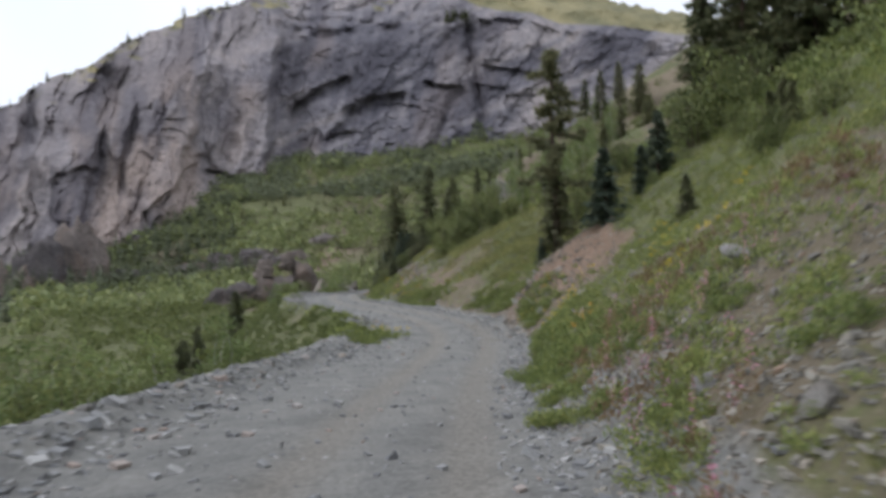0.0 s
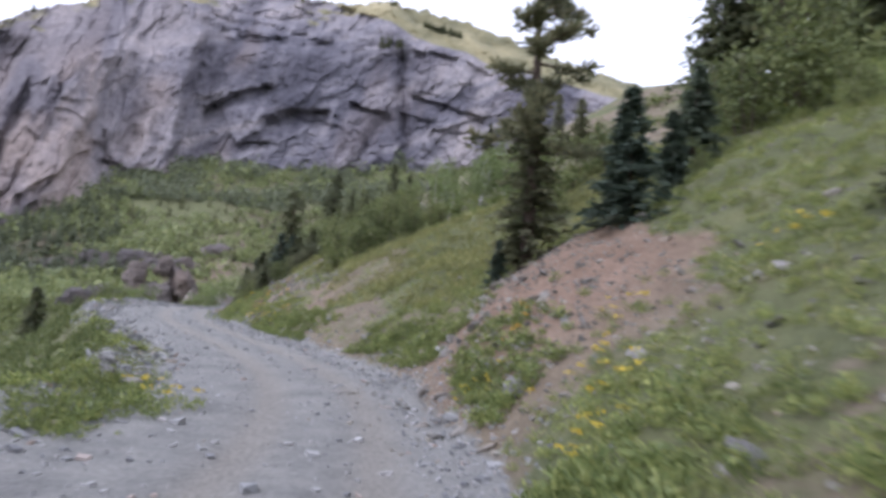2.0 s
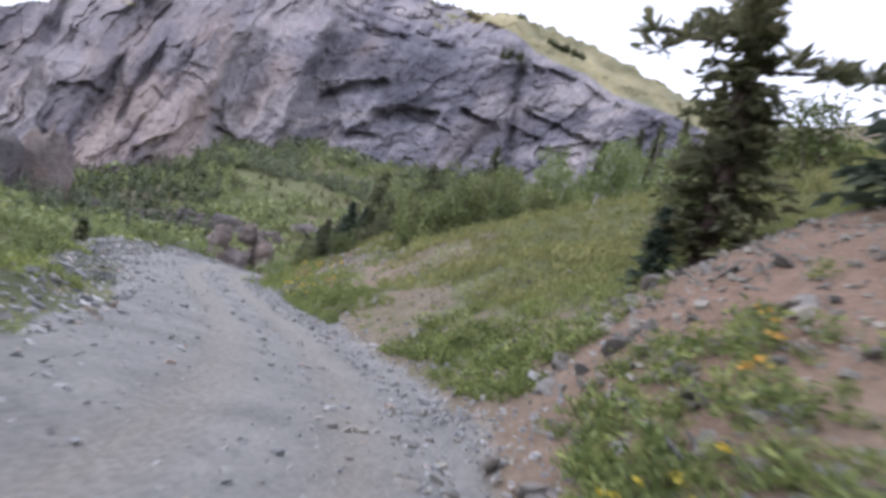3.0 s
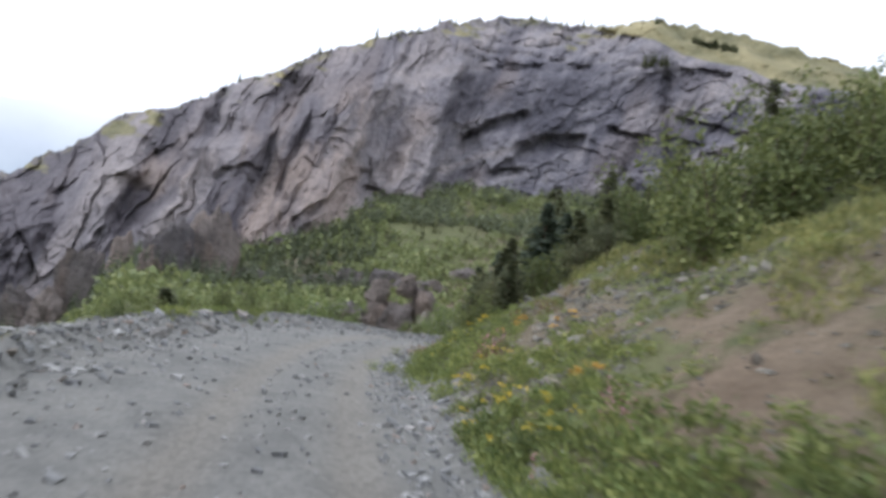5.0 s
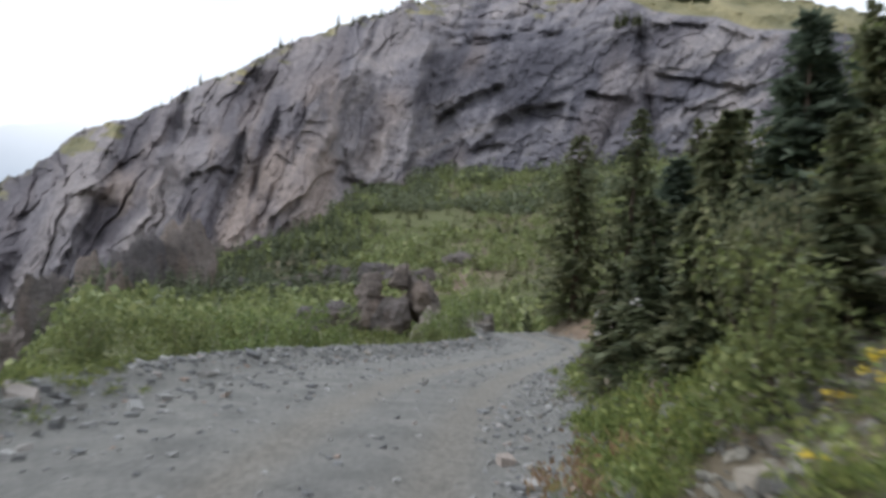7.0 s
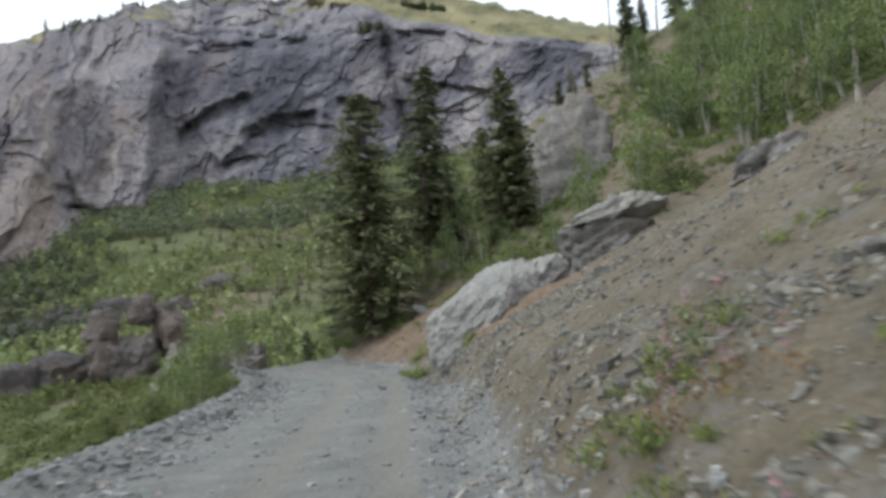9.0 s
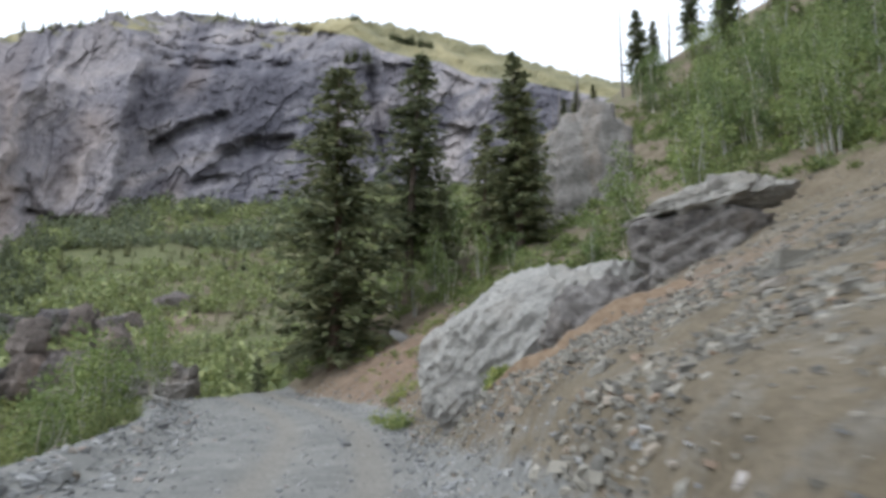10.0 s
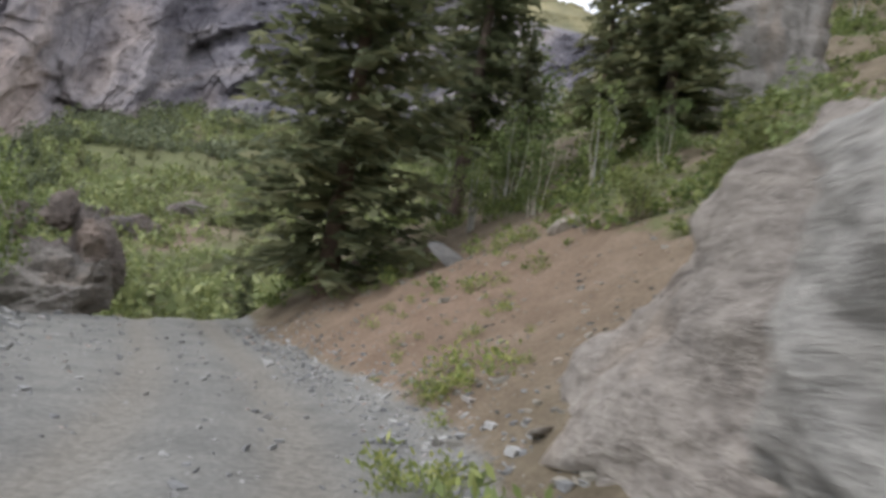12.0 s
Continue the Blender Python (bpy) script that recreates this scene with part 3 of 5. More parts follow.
def conifer(h, spread_r, needles, label, seed, **kw):
    rng = np.random.default_rng(seed)
    tree = tagged(new("spruce_tree"), label, "tree", "conifers on the slope")
    bend = np.cumsum(rng.normal(0, 0.012 * h, (7, 2)), 0) * np.linspace(0, 0.6, 7)[:, None]
    pts = np.column_stack([bend, np.linspace(-0.3, h, 7)])
    rad = np.linspace(0.021 * h + 0.02, 0.008, 7)
    part("trunk", mesh_of("trunk", *tube(pts, rad, 8), BARK, True), tree, "dark rough trunk")
    v, f = conifer_crown(rng, h, spread_r, **kw)
    v[:, :2] += np.column_stack([np.interp(v[:, 2], pts[:, 2], pts[:, k]) for k in (0, 1)])
    part("crown", mesh_of("crown", v, f, needles), tree)
    return tree


def leaf_cloud(rng, blobs, n, size):
    """Leaves thrown over several uneven lumps: blobs are (centre, radii)."""
    pieces = []
    for c, r in blobs:
        k = max(20, int(n * np.prod(r) ** (2 / 3)))
        d = unit(rng.normal(0, 1, (k, 3)))
        rad = rng.uniform(0.35, 1.0, (k, 1)) ** 0.5 * (1 + 0.25 * np.sin(d[:, :1] * 5 + d[:, 1:2] * 4 + c[0] * 3))
        p = np.asarray(c) + d * rad * np.asarray(r)
        along = unit(rng.normal(0, 1, (k, 3)) + d * 0.8) * size * rng.uniform(0.6, 1.3, (k, 1))
        across = unit(np.cross(along, rng.normal(0, 1, (k, 3)))) * size * rng.uniform(0.3, 0.6, (k, 1))
        pieces.append(quads(p, along, across))
    return joined(pieces)


def broadleaf(h, width, leaves, bark, name, label, seed, stems=4, n=420, size=0.085, low=0.1):
    rng = np.random.default_rng(seed)
    tree = tagged(new(name), label, "shrub" if name == "shrub" else "tree", "leafy thicket")
    blobs, stem_meshes = [], []
    for s in range(stems):
        a = rng.uniform(0, 2 * np.pi)
        foot = np.array([np.cos(a), np.sin(a), 0]) * width * 0.12 * rng.uniform(0, 1)
        tip = np.array([np.cos(a), np.sin(a), 0]) * width * 0.36 * rng.uniform(0.3, 1) + np.array([0, 0, h * rng.uniform(0.72, 0.95)])
        t = np.linspace(0, 1, 5)[:, None]
        pts = foot + (tip - foot) * t + np.array([0, 0, -0.25]) * (1 - t) + rng.normal(0, 0.03 * h, (5, 3)) * t
        stem_meshes.append(tube(pts, np.linspace(0.011 * h + 0.012, 0.006, 5), 6))
        for q in np.linspace(low + 0.12, 1.0, 5):
            c = foot + (tip - foot) * q + rng.normal(0, width * 0.12, 3) * np.array([1, 1, 0.5])
            r = width * rng.uniform(0.16, 0.27) * (1.15 - 0.45 * q)
            blobs.append((c, (r, r, r * rng.uniform(0.7, 1.1))))
    for v, f in stem_meshes:
        part("stem", mesh_of("stem", v, f, bark, True), tree)
    v, f = leaf_cloud(rng, blobs, n, size)
    part("crown", mesh_of("crown", v, f, leaves), tree)
    return tree


def stand(tree, x, y, scale=1.0, turn=0.0, lean=0.0, sink=0.05):
    """A copy of a tree on the ground at x, y."""
    m = Matrix.Translation((x, y, float(land(x, y)) - sink)) @ Euler((lean, 0, turn)).to_matrix().to_4x4() @ Matrix.Scale(scale, 4)
    c = copy_thing(tree, m)
    c.matrix_basis = m
    return c


def drop(tree):
    """Remove a model once its copies stand."""
    for o in (*tree.children_recursive, tree):
        bpy.data.objects.remove(o)


def rock_verts(rng, radii, level=3, rough=0.22, flat=0.0, cuts=9, grain=1.0):
    """A broken rock: a ball cut by planes and roughened."""
    bm = bmesh.new()
    bmesh.ops.create_icosphere(bm, subdivisions=level, radius=1.0)
    v = np.array([p.co for p in bm.verts])
    f = np.array([[q.index for q in p.verts] for p in bm.faces])
    bm.free()
    for c in range(cuts):
        n = unit(rng.normal(0, 1, 3))
        o = rng.uniform(0.42, 0.86)
        over = np.clip(v @ n - o, 0, None)
        v = v - over[:, None] * n * 0.92
    if rough:
        k = rng.uniform(0, 50)
        for s, amp in ((1.3, 0.8), (3.1, 0.55), (7.0, 0.34), (16.0, 0.2)):
            d = fbm(v[:, 0] * s * grain + k, v[:, 1] * s * grain + v[:, 2] * s * 0.7 * grain + k, int(k), 3)
            e = fbm(v[:, 2] * s * 1.4 * grain + k, v[:, 0] * s * 0.6 - v[:, 1] * s * grain, int(k) + 5, 3)
            v = v + unit(v) * ((d + e) * 0.5 * amp * rough)[:, None]
    return v * np.asarray(radii), f


def big_rock(name, label, centre, radii, mat, seed, turn=0.0, tilt=(0.0, 0.0), level=6, rough=0.2, cuts=10, category="boulder", hollow=None, broken=0.0, bed=0.5):
    rng = np.random.default_rng(seed)
    v, f = rock_verts(rng, radii, level, rough, cuts=cuts)
    if broken:  # blocky faces along sloping beds
        p, q = v[:, 0] * 0.6 + v[:, 1] * 0.8, v[:, 2] - 0.35 * v[:, 0] + 0.15 * v[:, 1]
        p = p + 0.12 * fbm(p * 2, q * 2, seed, 3)
        q = q + 0.1 * fbm(q * 2, p * 2, seed + 1, 3)
        d = sum(amp * facets(p / size, q / (size * bed), seed + int(10 * size)) for size, amp in ((1.6, 0.34), (0.7, 0.2), (0.3, 0.1)))
        v = v + unit(v / np.asarray(radii)) * (broken * d)[:, None]
    if hollow:
        d = np.linalg.norm((v - np.array(hollow)) * np.array([0.8, 1, 1.3]), axis=1)
        v[:, 0] += 0.9 * (1 - step(0.22, 0.62, d))
    ob = new(name, mesh_of(name, v, f, mat, True))
    ob.matrix_world = Matrix.Translation(centre) @ Euler((tilt[0], tilt[1], turn)).to_matrix().to_4x4()
    return tagged(ob, label, category)


CLIFF_CRAG = rock_material("crag_rock", (0.2, 0.178, 0.172), (0.32, 0.28, 0.265), (0.43, 0.375, 0.345), 0.22, tan=(0.37, 0.28, 0.23), tan_amount=0.7, bump=1.5)

# ---- rock masses ----
big_rock("boulder", "huge pale grey boulder half buried beside the road", (-4.9, 83.9, 1.6), (3.3, 2.45, 2.3), PALE_ROCK, 3, 0.3, (0.0, -0.62), rough=0.2, cuts=14, broken=0.28, level=7)
big_rock("boulder", "broken brownish rock leaning on the pale boulder", (-4.3, 81.7, 1.65), (2.1, 1.9, 1.7), BROWN_ROCK, 13, 0.75, (0.0, -0.35), rough=0.3, cuts=20, broken=0.8)
big_rock("rock_ledge", "brown rock ledge with a dark hollow behind the boulder", (-5.6, 86.9, 0.4), (2.2, 3.2, 3.4), BROWN_ROCK, 11, 0.15, level=6, rough=0.2, cuts=12, category="rock", hollow=(-1.25, 2.0, 1.5), broken=0.5, bed=1.4)
big_rock("rock_ledge", "brown rock face under a jutting slab", (-1.7, 82.0, 3.35), (2.6, 1.5, 1.75), BROWN_ROCK, 17, 0.1, (0.02, -0.12), level=6, rough=0.26, cuts=26, category="rock", broken=0.9)
big_rock("rock_ledge", "uneven grey caprock over a brown rock face", (-1.5, 82.15, 4.5), (2.55, 1.5, 0.5), PALE_ROCK, 27, 0.1, (0.04, -0.2), level=6, rough=0.3, cuts=24, category="rock", broken=1.0, bed=0.3)
big_rock("rock_ledge", "grey rock ledge breaking out of the scree", (2.2, 79.8, 5.3), (2.0, 1.4, 0.9), GREY_ROCK, 19, 0.2, (0.0, -0.4), level=5, rough=0.45, cuts=24, category="rock")
big_rock("rock_pinnacle", "tall leaning grey rock pinnacle above the trees", (4.6, 106.8, 7.4), (4.4, 3.6, 9.4), GREY_ROCK, 26, 0.5, (-0.06, 0.16), rough=0.2, cuts=18, category="rock", broken=1.0)
big_rock("rock_pinnacle", "grey bedrock rib above the spruces", (8.2, 112.5, 14.0), (4.0, 3.5, 3.6), GREY_ROCK, 29, 0.2, level=5, rough=0.35, cuts=20, category="rock")
big_rock("rock_outcrop", "brownish rock outcrop at the outer edge of the road", (-22.8, 109.5, -1.6), (3.4, 3.8, 3.2), BROWN_ROCK, 31, 0.5, level=6, rough=0.24, cuts=22, category="rock", broken=1.4)
big_rock("rock_outcrop", "low pale rock beside the outer road edge", (-17.4, 102.5, -0.3), (2.4, 2.2, 1.7), BROWN_ROCK, 37, 0.2, level=6, rough=0.2, cuts=18, category="rock", broken=1.2)
for k, (az, r, w, hgt, base) in enumerate(((-46.5, 300, 14, 26, -34), (-44.2, 296, 16, 34, -34), (-42.0, 305, 16, 44, -30), (-39.5, 318, 20, 50, -22), (-37, 330, 20, 52, -14), (-34, 345, 20, 48, -6), (-48.5, 330, 16, 26, -36))):
    r *= 0.68
    cx, cy = -3 + r * math.sin(radians(az)), 40 + r * math.cos(radians(az))
    big_rock("crag", "dark steep rocky crag standing over the valley", (cx, cy, base * 0.68), (w * 0.68, w * 0.68, hgt * 0.68), CLIFF_CRAG, 70 + k, k * 1.3, level=6, rough=0.42, cuts=24, category="crag")
for k, (az, r, w, hgt) in enumerate(((-16, 215, 13, 6), (-19, 222, 11, 7), (-22, 226, 12, 8), (-25, 230, 12, 8), (-12.5, 236, 11, 5), (-29, 240, 15, 9))):
    cx, cy = -3 + r * math.sin(radians(az)), 40 + r * math.cos(radians(az))
    big_rock("rock_band", "brown broken rock band in the gully slope", (cx, cy, float(land(cx, cy)) - hgt * 0.1), (w, 8, hgt), CLIFF_CRAG, 50 + k, radians(-az) + 0.2, level=5, rough=0.42, cuts=20, category="rock")

for k, (cx, cy, cz, w, hgt) in enumerate(((-51, 156, -2.5, 5.5, 6.0), (-47, 158, -1.5, 5.5, 6.5), (-43, 160, -1.5, 5.5, 6.5), (-46.5, 160, 4.0, 3.2, 4.0), (-42, 162, 5.0, 3.0, 3.5), (-38, 163, 0.5, 5.0, 6.0), (-55, 153, -4.0, 5.0, 5.0))):
    big_rock("rock_outcrop", "reddish-brown broken rocks on the slope across the gully", (cx, cy, cz), (w, w * 0.8, hgt), CLIFF_CRAG, 140 + k, k * 1.1, level=5, rough=0.45, cuts=26, category="rock")



def clay_lip():
    """The crumbling edge of clay that stands proud along the foot of the broken rock, with a dark gap behind it."""
    m, t, b = material("brown_clay", 0.95)
    grain = noise_of(t, 5, 6, 0.7)
    t.links.new(ramp(t, grain, [(0.3, (0.14, 0.095, 0.06)), (0.55, (0.21, 0.15, 0.098)), (0.75, (0.28, 0.215, 0.15))]), b.inputs["Base Color"])
    bumped(t, b, grain, 1.0, 0.05)
    a = np.linspace(0, 1, 90)
    lx = np.interp(a, (0, 0.2, 0.45, 0.75, 1), (-7.0, -6.6, -5.8, -4.9, -3.9))
    ly = np.interp(a, (0, 0.2, 0.45, 0.75, 1), (80.75, 80.1, 79.85, 79.75, 79.85)) + 0.1 * fbm(a * 9, a * 0, 301, 4) + 0.05
    out = np.array([-0.55, -0.4, -0.26, -0.12, -0.03, 0.02, 0.06])
    rise = np.array([-0.05, 0.06, 0.13, 0.2, 0.2, 0.1, -0.4])
    A, O = np.meshgrid(a, out, indexing="ij")
    size = (0.55 + 0.45 * np.sin(np.pi * a) ** 0.5 + 0.35 * fbm(a * 14, a * 0 + 5, 303, 3))[:, None]
    px = lx[:, None] - 0.25 * O + 0 * A
    py = ly[:, None] + O
    pz = land(px, py) + rise[None] * size + 0.05 * fbm(px * 5, py * 5, 305, 4) * (out > -0.5)
    lip = new("clay_bank", mesh_of("clay_bank", np.stack([px, py, pz], -1).reshape(-1, 3), grid_faces(90, len(out)), m))
    tagged(lip, "crumbling lip of orange-brown clay under the broken rock", "earth bank")


clay_lip()

# loose rocks: a few shapes, each rock lying where it rolled
ROCK_MESHES = []
for k in range(7):
    rr = np.random.default_rng(100 + k)
    v, f = rock_verts(rr, (1.0, rr.uniform(0.6, 0.9), rr.uniform(0.25, 0.6)), 2, 0.12, cuts=8)
    ROCK_MESHES.append(mesh_of("rock", v, f, STONE))


def lay_rock(x, y, size, label, rng, flat=1.0):
    ob = new("rock", ROCK_MESHES[rng.integers(len(ROCK_MESHES))])
    ob.location = (x, y, float(land(x, y)) + size * flat * 0.12)
    gx0 = float(land(x + 0.3, y) - land(x - 0.3, y)) / 0.6
    ob.rotation_euler = (rng.normal(0, 0.15), -math.atan(gx0) + rng.normal(0, 0.15), rng.uniform(0, 6.3))
    ob.scale = (size, size, size * flat * rng.uniform(0.8, 1.2))
    return tagged(ob, label, "rock", "loose rocks on the slope")


rr = np.random.default_rng(5)
for _ in range(46):  # flat slabs on the bare red soil
    lay_rock(rr.normal(3.6, 1.5), rr.normal(27.4, 2.2), rr.uniform(0.08, 0.26), "flat grey slab of rock on bare reddish soil", rr, 0.5)
for _ in range(30):  # slabs in front of the pine
    lay_rock(rr.normal(2.7, 0.6), rr.normal(28.6, 1.6), rr.uniform(0.08, 0.22), "flat grey slab of rock on bare reddish soil", rr, 0.5)
for _ in range(45):  # slabs at the foot of the bare soil
    lay_rock(rr.normal(2.7, 0.55), rr.normal(26.2, 0.9), rr.uniform(0.07, 0.22), "flat grey slab of rock on bare reddish soil", rr, 0.5)
for _ in range(44):  # slate on the flowering bank
    yy = rr.uniform(44, 56)
    lay_rock(np.interp(yy, EDGE_Y, EDGE_X) + rr.uniform(0.8, 5), yy, rr.gamma(3, 0.035) + 0.06, "grey slate rock among low plants on the bank", rr)
for _ in range(110):  # on the banks
    yy = rr.uniform(2, 90)
    lay_rock(np.interp(yy, EDGE_Y, EDGE_X) + 0.4 + rr.gamma(1.6, 1.6), yy, rr.gamma(3, 0.035) + 0.05, "angular grey rock lying on the bank", rr)
for _ in range(34):  # scree rocks
    yy = rr.uniform(60, 84)
    lay_rock(np.interp(yy, EDGE_Y, EDGE_X) + rr.uniform(1.5, 13), yy, rr.gamma(3, 0.022) + 0.04, "angular grey rock on the bare scree slope", rr)
for _ in range(45):  # outer edge of the road
    yy = rr.uniform(4, 100)
    lay_rock(np.interp(yy, EDGE_Y, EDGE_X) - WIDE + rr.normal(0.0, 0.45), yy, rr.gamma(3, 0.04) + 0.06, "grey rock on the outer edge of the road", rr)
lay_rock(1.95, 31.2, 0.4, "square grey block beside the road", rr)
lay_rock(-6.9, 98.0, 0.85, "large grey rock on the reddish dirt slope", rr)
lay_rock(-4.9, 95.6, 0.5, "pale rock at the top of the dirt slope", rr)


# gravel: uncountable small stones joined into one sheet of stuff
def gravel(name, x, y, size, mat, label):
    n = len(x)
    rng = np.random.default_rng(len(name) + n)
    corner = np.array([[sx, sy, sz] for sx in (-1, 1) for sy in (-1, 1) for sz in (-1, 1)], float)
    v = corner[None] * rng.uniform(0.45, 1.0, (n, 8, 3)) * np.array([1, 0.8, 0.5])
    a = rng.uniform(0, 6.3, n)
    c, s = np.cos(a)[:, None], np.sin(a)[:, None]
    tilt = rng.normal(0, 0.35, (n, 1))
    vx, vy, vz = v[..., 0] * c - v[..., 1] * s, v[..., 0] * s + v[..., 1] * c, v[..., 2]
    vz = vz + tilt * vx
    p = np.stack([vx, vy, vz], -1) * size[:, None, None] + np.stack([x, y, land(x, y) + size * 0.15], -1)[:, None]
    face = np.array([[0, 1, 3, 2], [4, 6, 7, 5], [0, 4, 5, 1], [2, 3, 7, 6], [0, 2, 6, 4], [1, 5, 7, 3]])
    f = (face[None] + 8 * np.arange(n)[:, None, None]).reshape(-1, 4)
    return tagged(new(name, mesh_of(name, p.reshape(-1, 3), f, mat)), label, "gravel", kind="stuff")


def island_stone(name, tone):
    m, t, b = material(name, 0.85)
    geo = t.nodes.new("ShaderNodeNewGeometry")
    col = ramp(t, geo.outputs["Random Per Island"], [(0.0, (0.15, 0.15, 0.15)), (0.35, (0.25, 0.25, 0.245)), (0.7, (0.33, 0.325, 0.31)), (0.92, (0.42, 0.41, 0.39)), (1.0, (0.34, 0.26, 0.21))])
    col = mixed(t, col, tone, 1.0, "MULTIPLY")
    col = mixed(t, col, ramp(t, noise_of(t, 30, 4, 0.7), [(0.3, (0.75, 0.75, 0.75)), (0.7, (1.15, 1.15, 1.15))]), 1.0, "MULTIPLY")
    t.links.new(col, b.inputs["Base Color"])
    return m


GRAVEL = island_stone("gravel_stone", (1.0, 1.0, 1.0))
SLATE = island_stone("slate_stone", (0.84, 0.79, 0.69))
rg = np.random.default_rng(12)
n = 15000
yy = rg.uniform(-2, 100, n)
gxs = np.interp(yy, EDGE_Y, EDGE_X) + np.where(rg.random(n) < 0.6, 0.15 + rg.normal(0, 0.45, n), rg.uniform(-WIDE, 0.5, n))
ru = gxs - np.interp(yy, EDGE_Y, EDGE_X)
keep = (np.minimum(np.abs(ru + 1.0), np.abs(ru + 2.7)) > 0.3) | (rg.random(n) < 0.15)
gxs, yy = gxs[keep], yy[keep]
n = len(yy)
gravel("road_gravel", gxs, yy, rg.gamma(1.8, 0.012, n) + 0.01, GRAVEL, "loose grey gravel strewn over the road and its edges")
n = 6000
yy = rg.uniform(-2, 100, n)
gravel("edge_gravel", np.interp(yy, EDGE_Y, EDGE_X) - WIDE + rg.normal(0.2, 0.55, n), yy, rg.gamma(2.0, 0.017, n) + 0.014, GRAVEL, "coarse grey gravel along the outer road edge")
n = 9000
yy = rg.uniform(0, 100, n)
uu = rg.gamma(1.7, 3.0, n)
gravel("scree", np.interp(yy, EDGE_Y, EDGE_X) + uu, yy, rg.gamma(2.0, 0.011, n) + 0.012, SLATE, "small broken stones scattered over the slope")
n = 9000
yy = rg.uniform(58, 90, n)
gravel("scree", np.interp(yy, EDGE_Y, EDGE_X) + rg.uniform(0, 16, n), yy, rg.gamma(2.0, 0.009, n) + 0.01, SLATE, "grey scree stones on the bare slope")
n = 6500
yy, uu = rg.uniform(0, 13, n), rg.gamma(2.0, 1.0, n)
gravel("scree", np.interp(yy, EDGE_Y, EDGE_X) + uu, yy, rg.gamma(2.0, 0.01, n) + 0.009, SLATE, "grey gravel spilling over the roadside bank")

n = 2600
a = rg.random(n)
yy = 77.5 + 7 * a + rg.normal(0, 0.5, n)
gravel("slate_rubble", -6.6 - 0.6 * a + rg.normal(0, 0.55, n) + 1.2 * (1 - a), yy, rg.gamma(2.0, 0.011, n) + 0.01, SLATE, "broken slate rubble at the foot of the boulder")
n = 9000
yy = rg.uniform(64, 82, n)
uu = rg.gamma(2.0, 1.6, n)
hold = fbm(uu / 3.5, (yy + 1.2 * uu) / 1.3, 89, 3) > 0.08
yy, uu = yy[hold], uu[hold]
n = len(yy)
gravel("slate_rubble", np.interp(yy, EDGE_Y, EDGE_X) + uu, yy, rg.gamma(2.4, 0.014, n) + 0.014, SLATE, "broken slate rubble on the soil bank")
n = 6500
yy = rg.uniform(44, 57, n)
uu = rg.gamma(2.0, 1.2, n) + 0.3
hold = fbm(uu / 1.5, yy / 1.5, 88, 3) > -0.05
gravel("slate_rubble", (np.interp(yy, EDGE_Y, EDGE_X) + uu)[hold], yy[hold], rg.gamma(2.2, 0.014, n)[hold] + 0.012, SLATE, "dark slate rubble between the plants of the bank")
n = 1400
gravel("slate_rubble", rg.normal(3.6, 1.4, n), rg.normal(27.6, 2.2, n), rg.gamma(2.0, 0.011, n) + 0.012, SLATE, "slate chips on the bare reddish soil")

# ---- trees ----
SPRUCES = [
    conifer(10.0, 2.3, SPRUCE, "tall dark green spruce with a narrow crown", 1, power=0.6, per=13, cards=19, tuft=0.26, openness=0.12),
    conifer(10.0, 2.1, SPRUCE, "slender dark spruce with drooping boughs", 2, power=0.55, whorls=38, per=11, cards=18, tuft=0.26, openness=0.25, droop=0.35, first=0.2),
    conifer(10.0, 2.75, SPRUCE, "broad dark green spruce on the slope", 3, power=0.55, whorls=40, per=13, openness=0.2, cards=22, tuft=0.22),
]
BLUE = conifer(3.2, 1.05, BLUE_SPRUCE, "young blue-green spruce beside the bare soil", 4, whorls=22, per=10, cards=11, tuft=0.3, first=0.03)
SMALL = conifer(3.0, 0.95, SPRUCE, "small dark spruce among low plants", 5, whorls=20, per=10, cards=10, tuft=0.3, first=0.03)
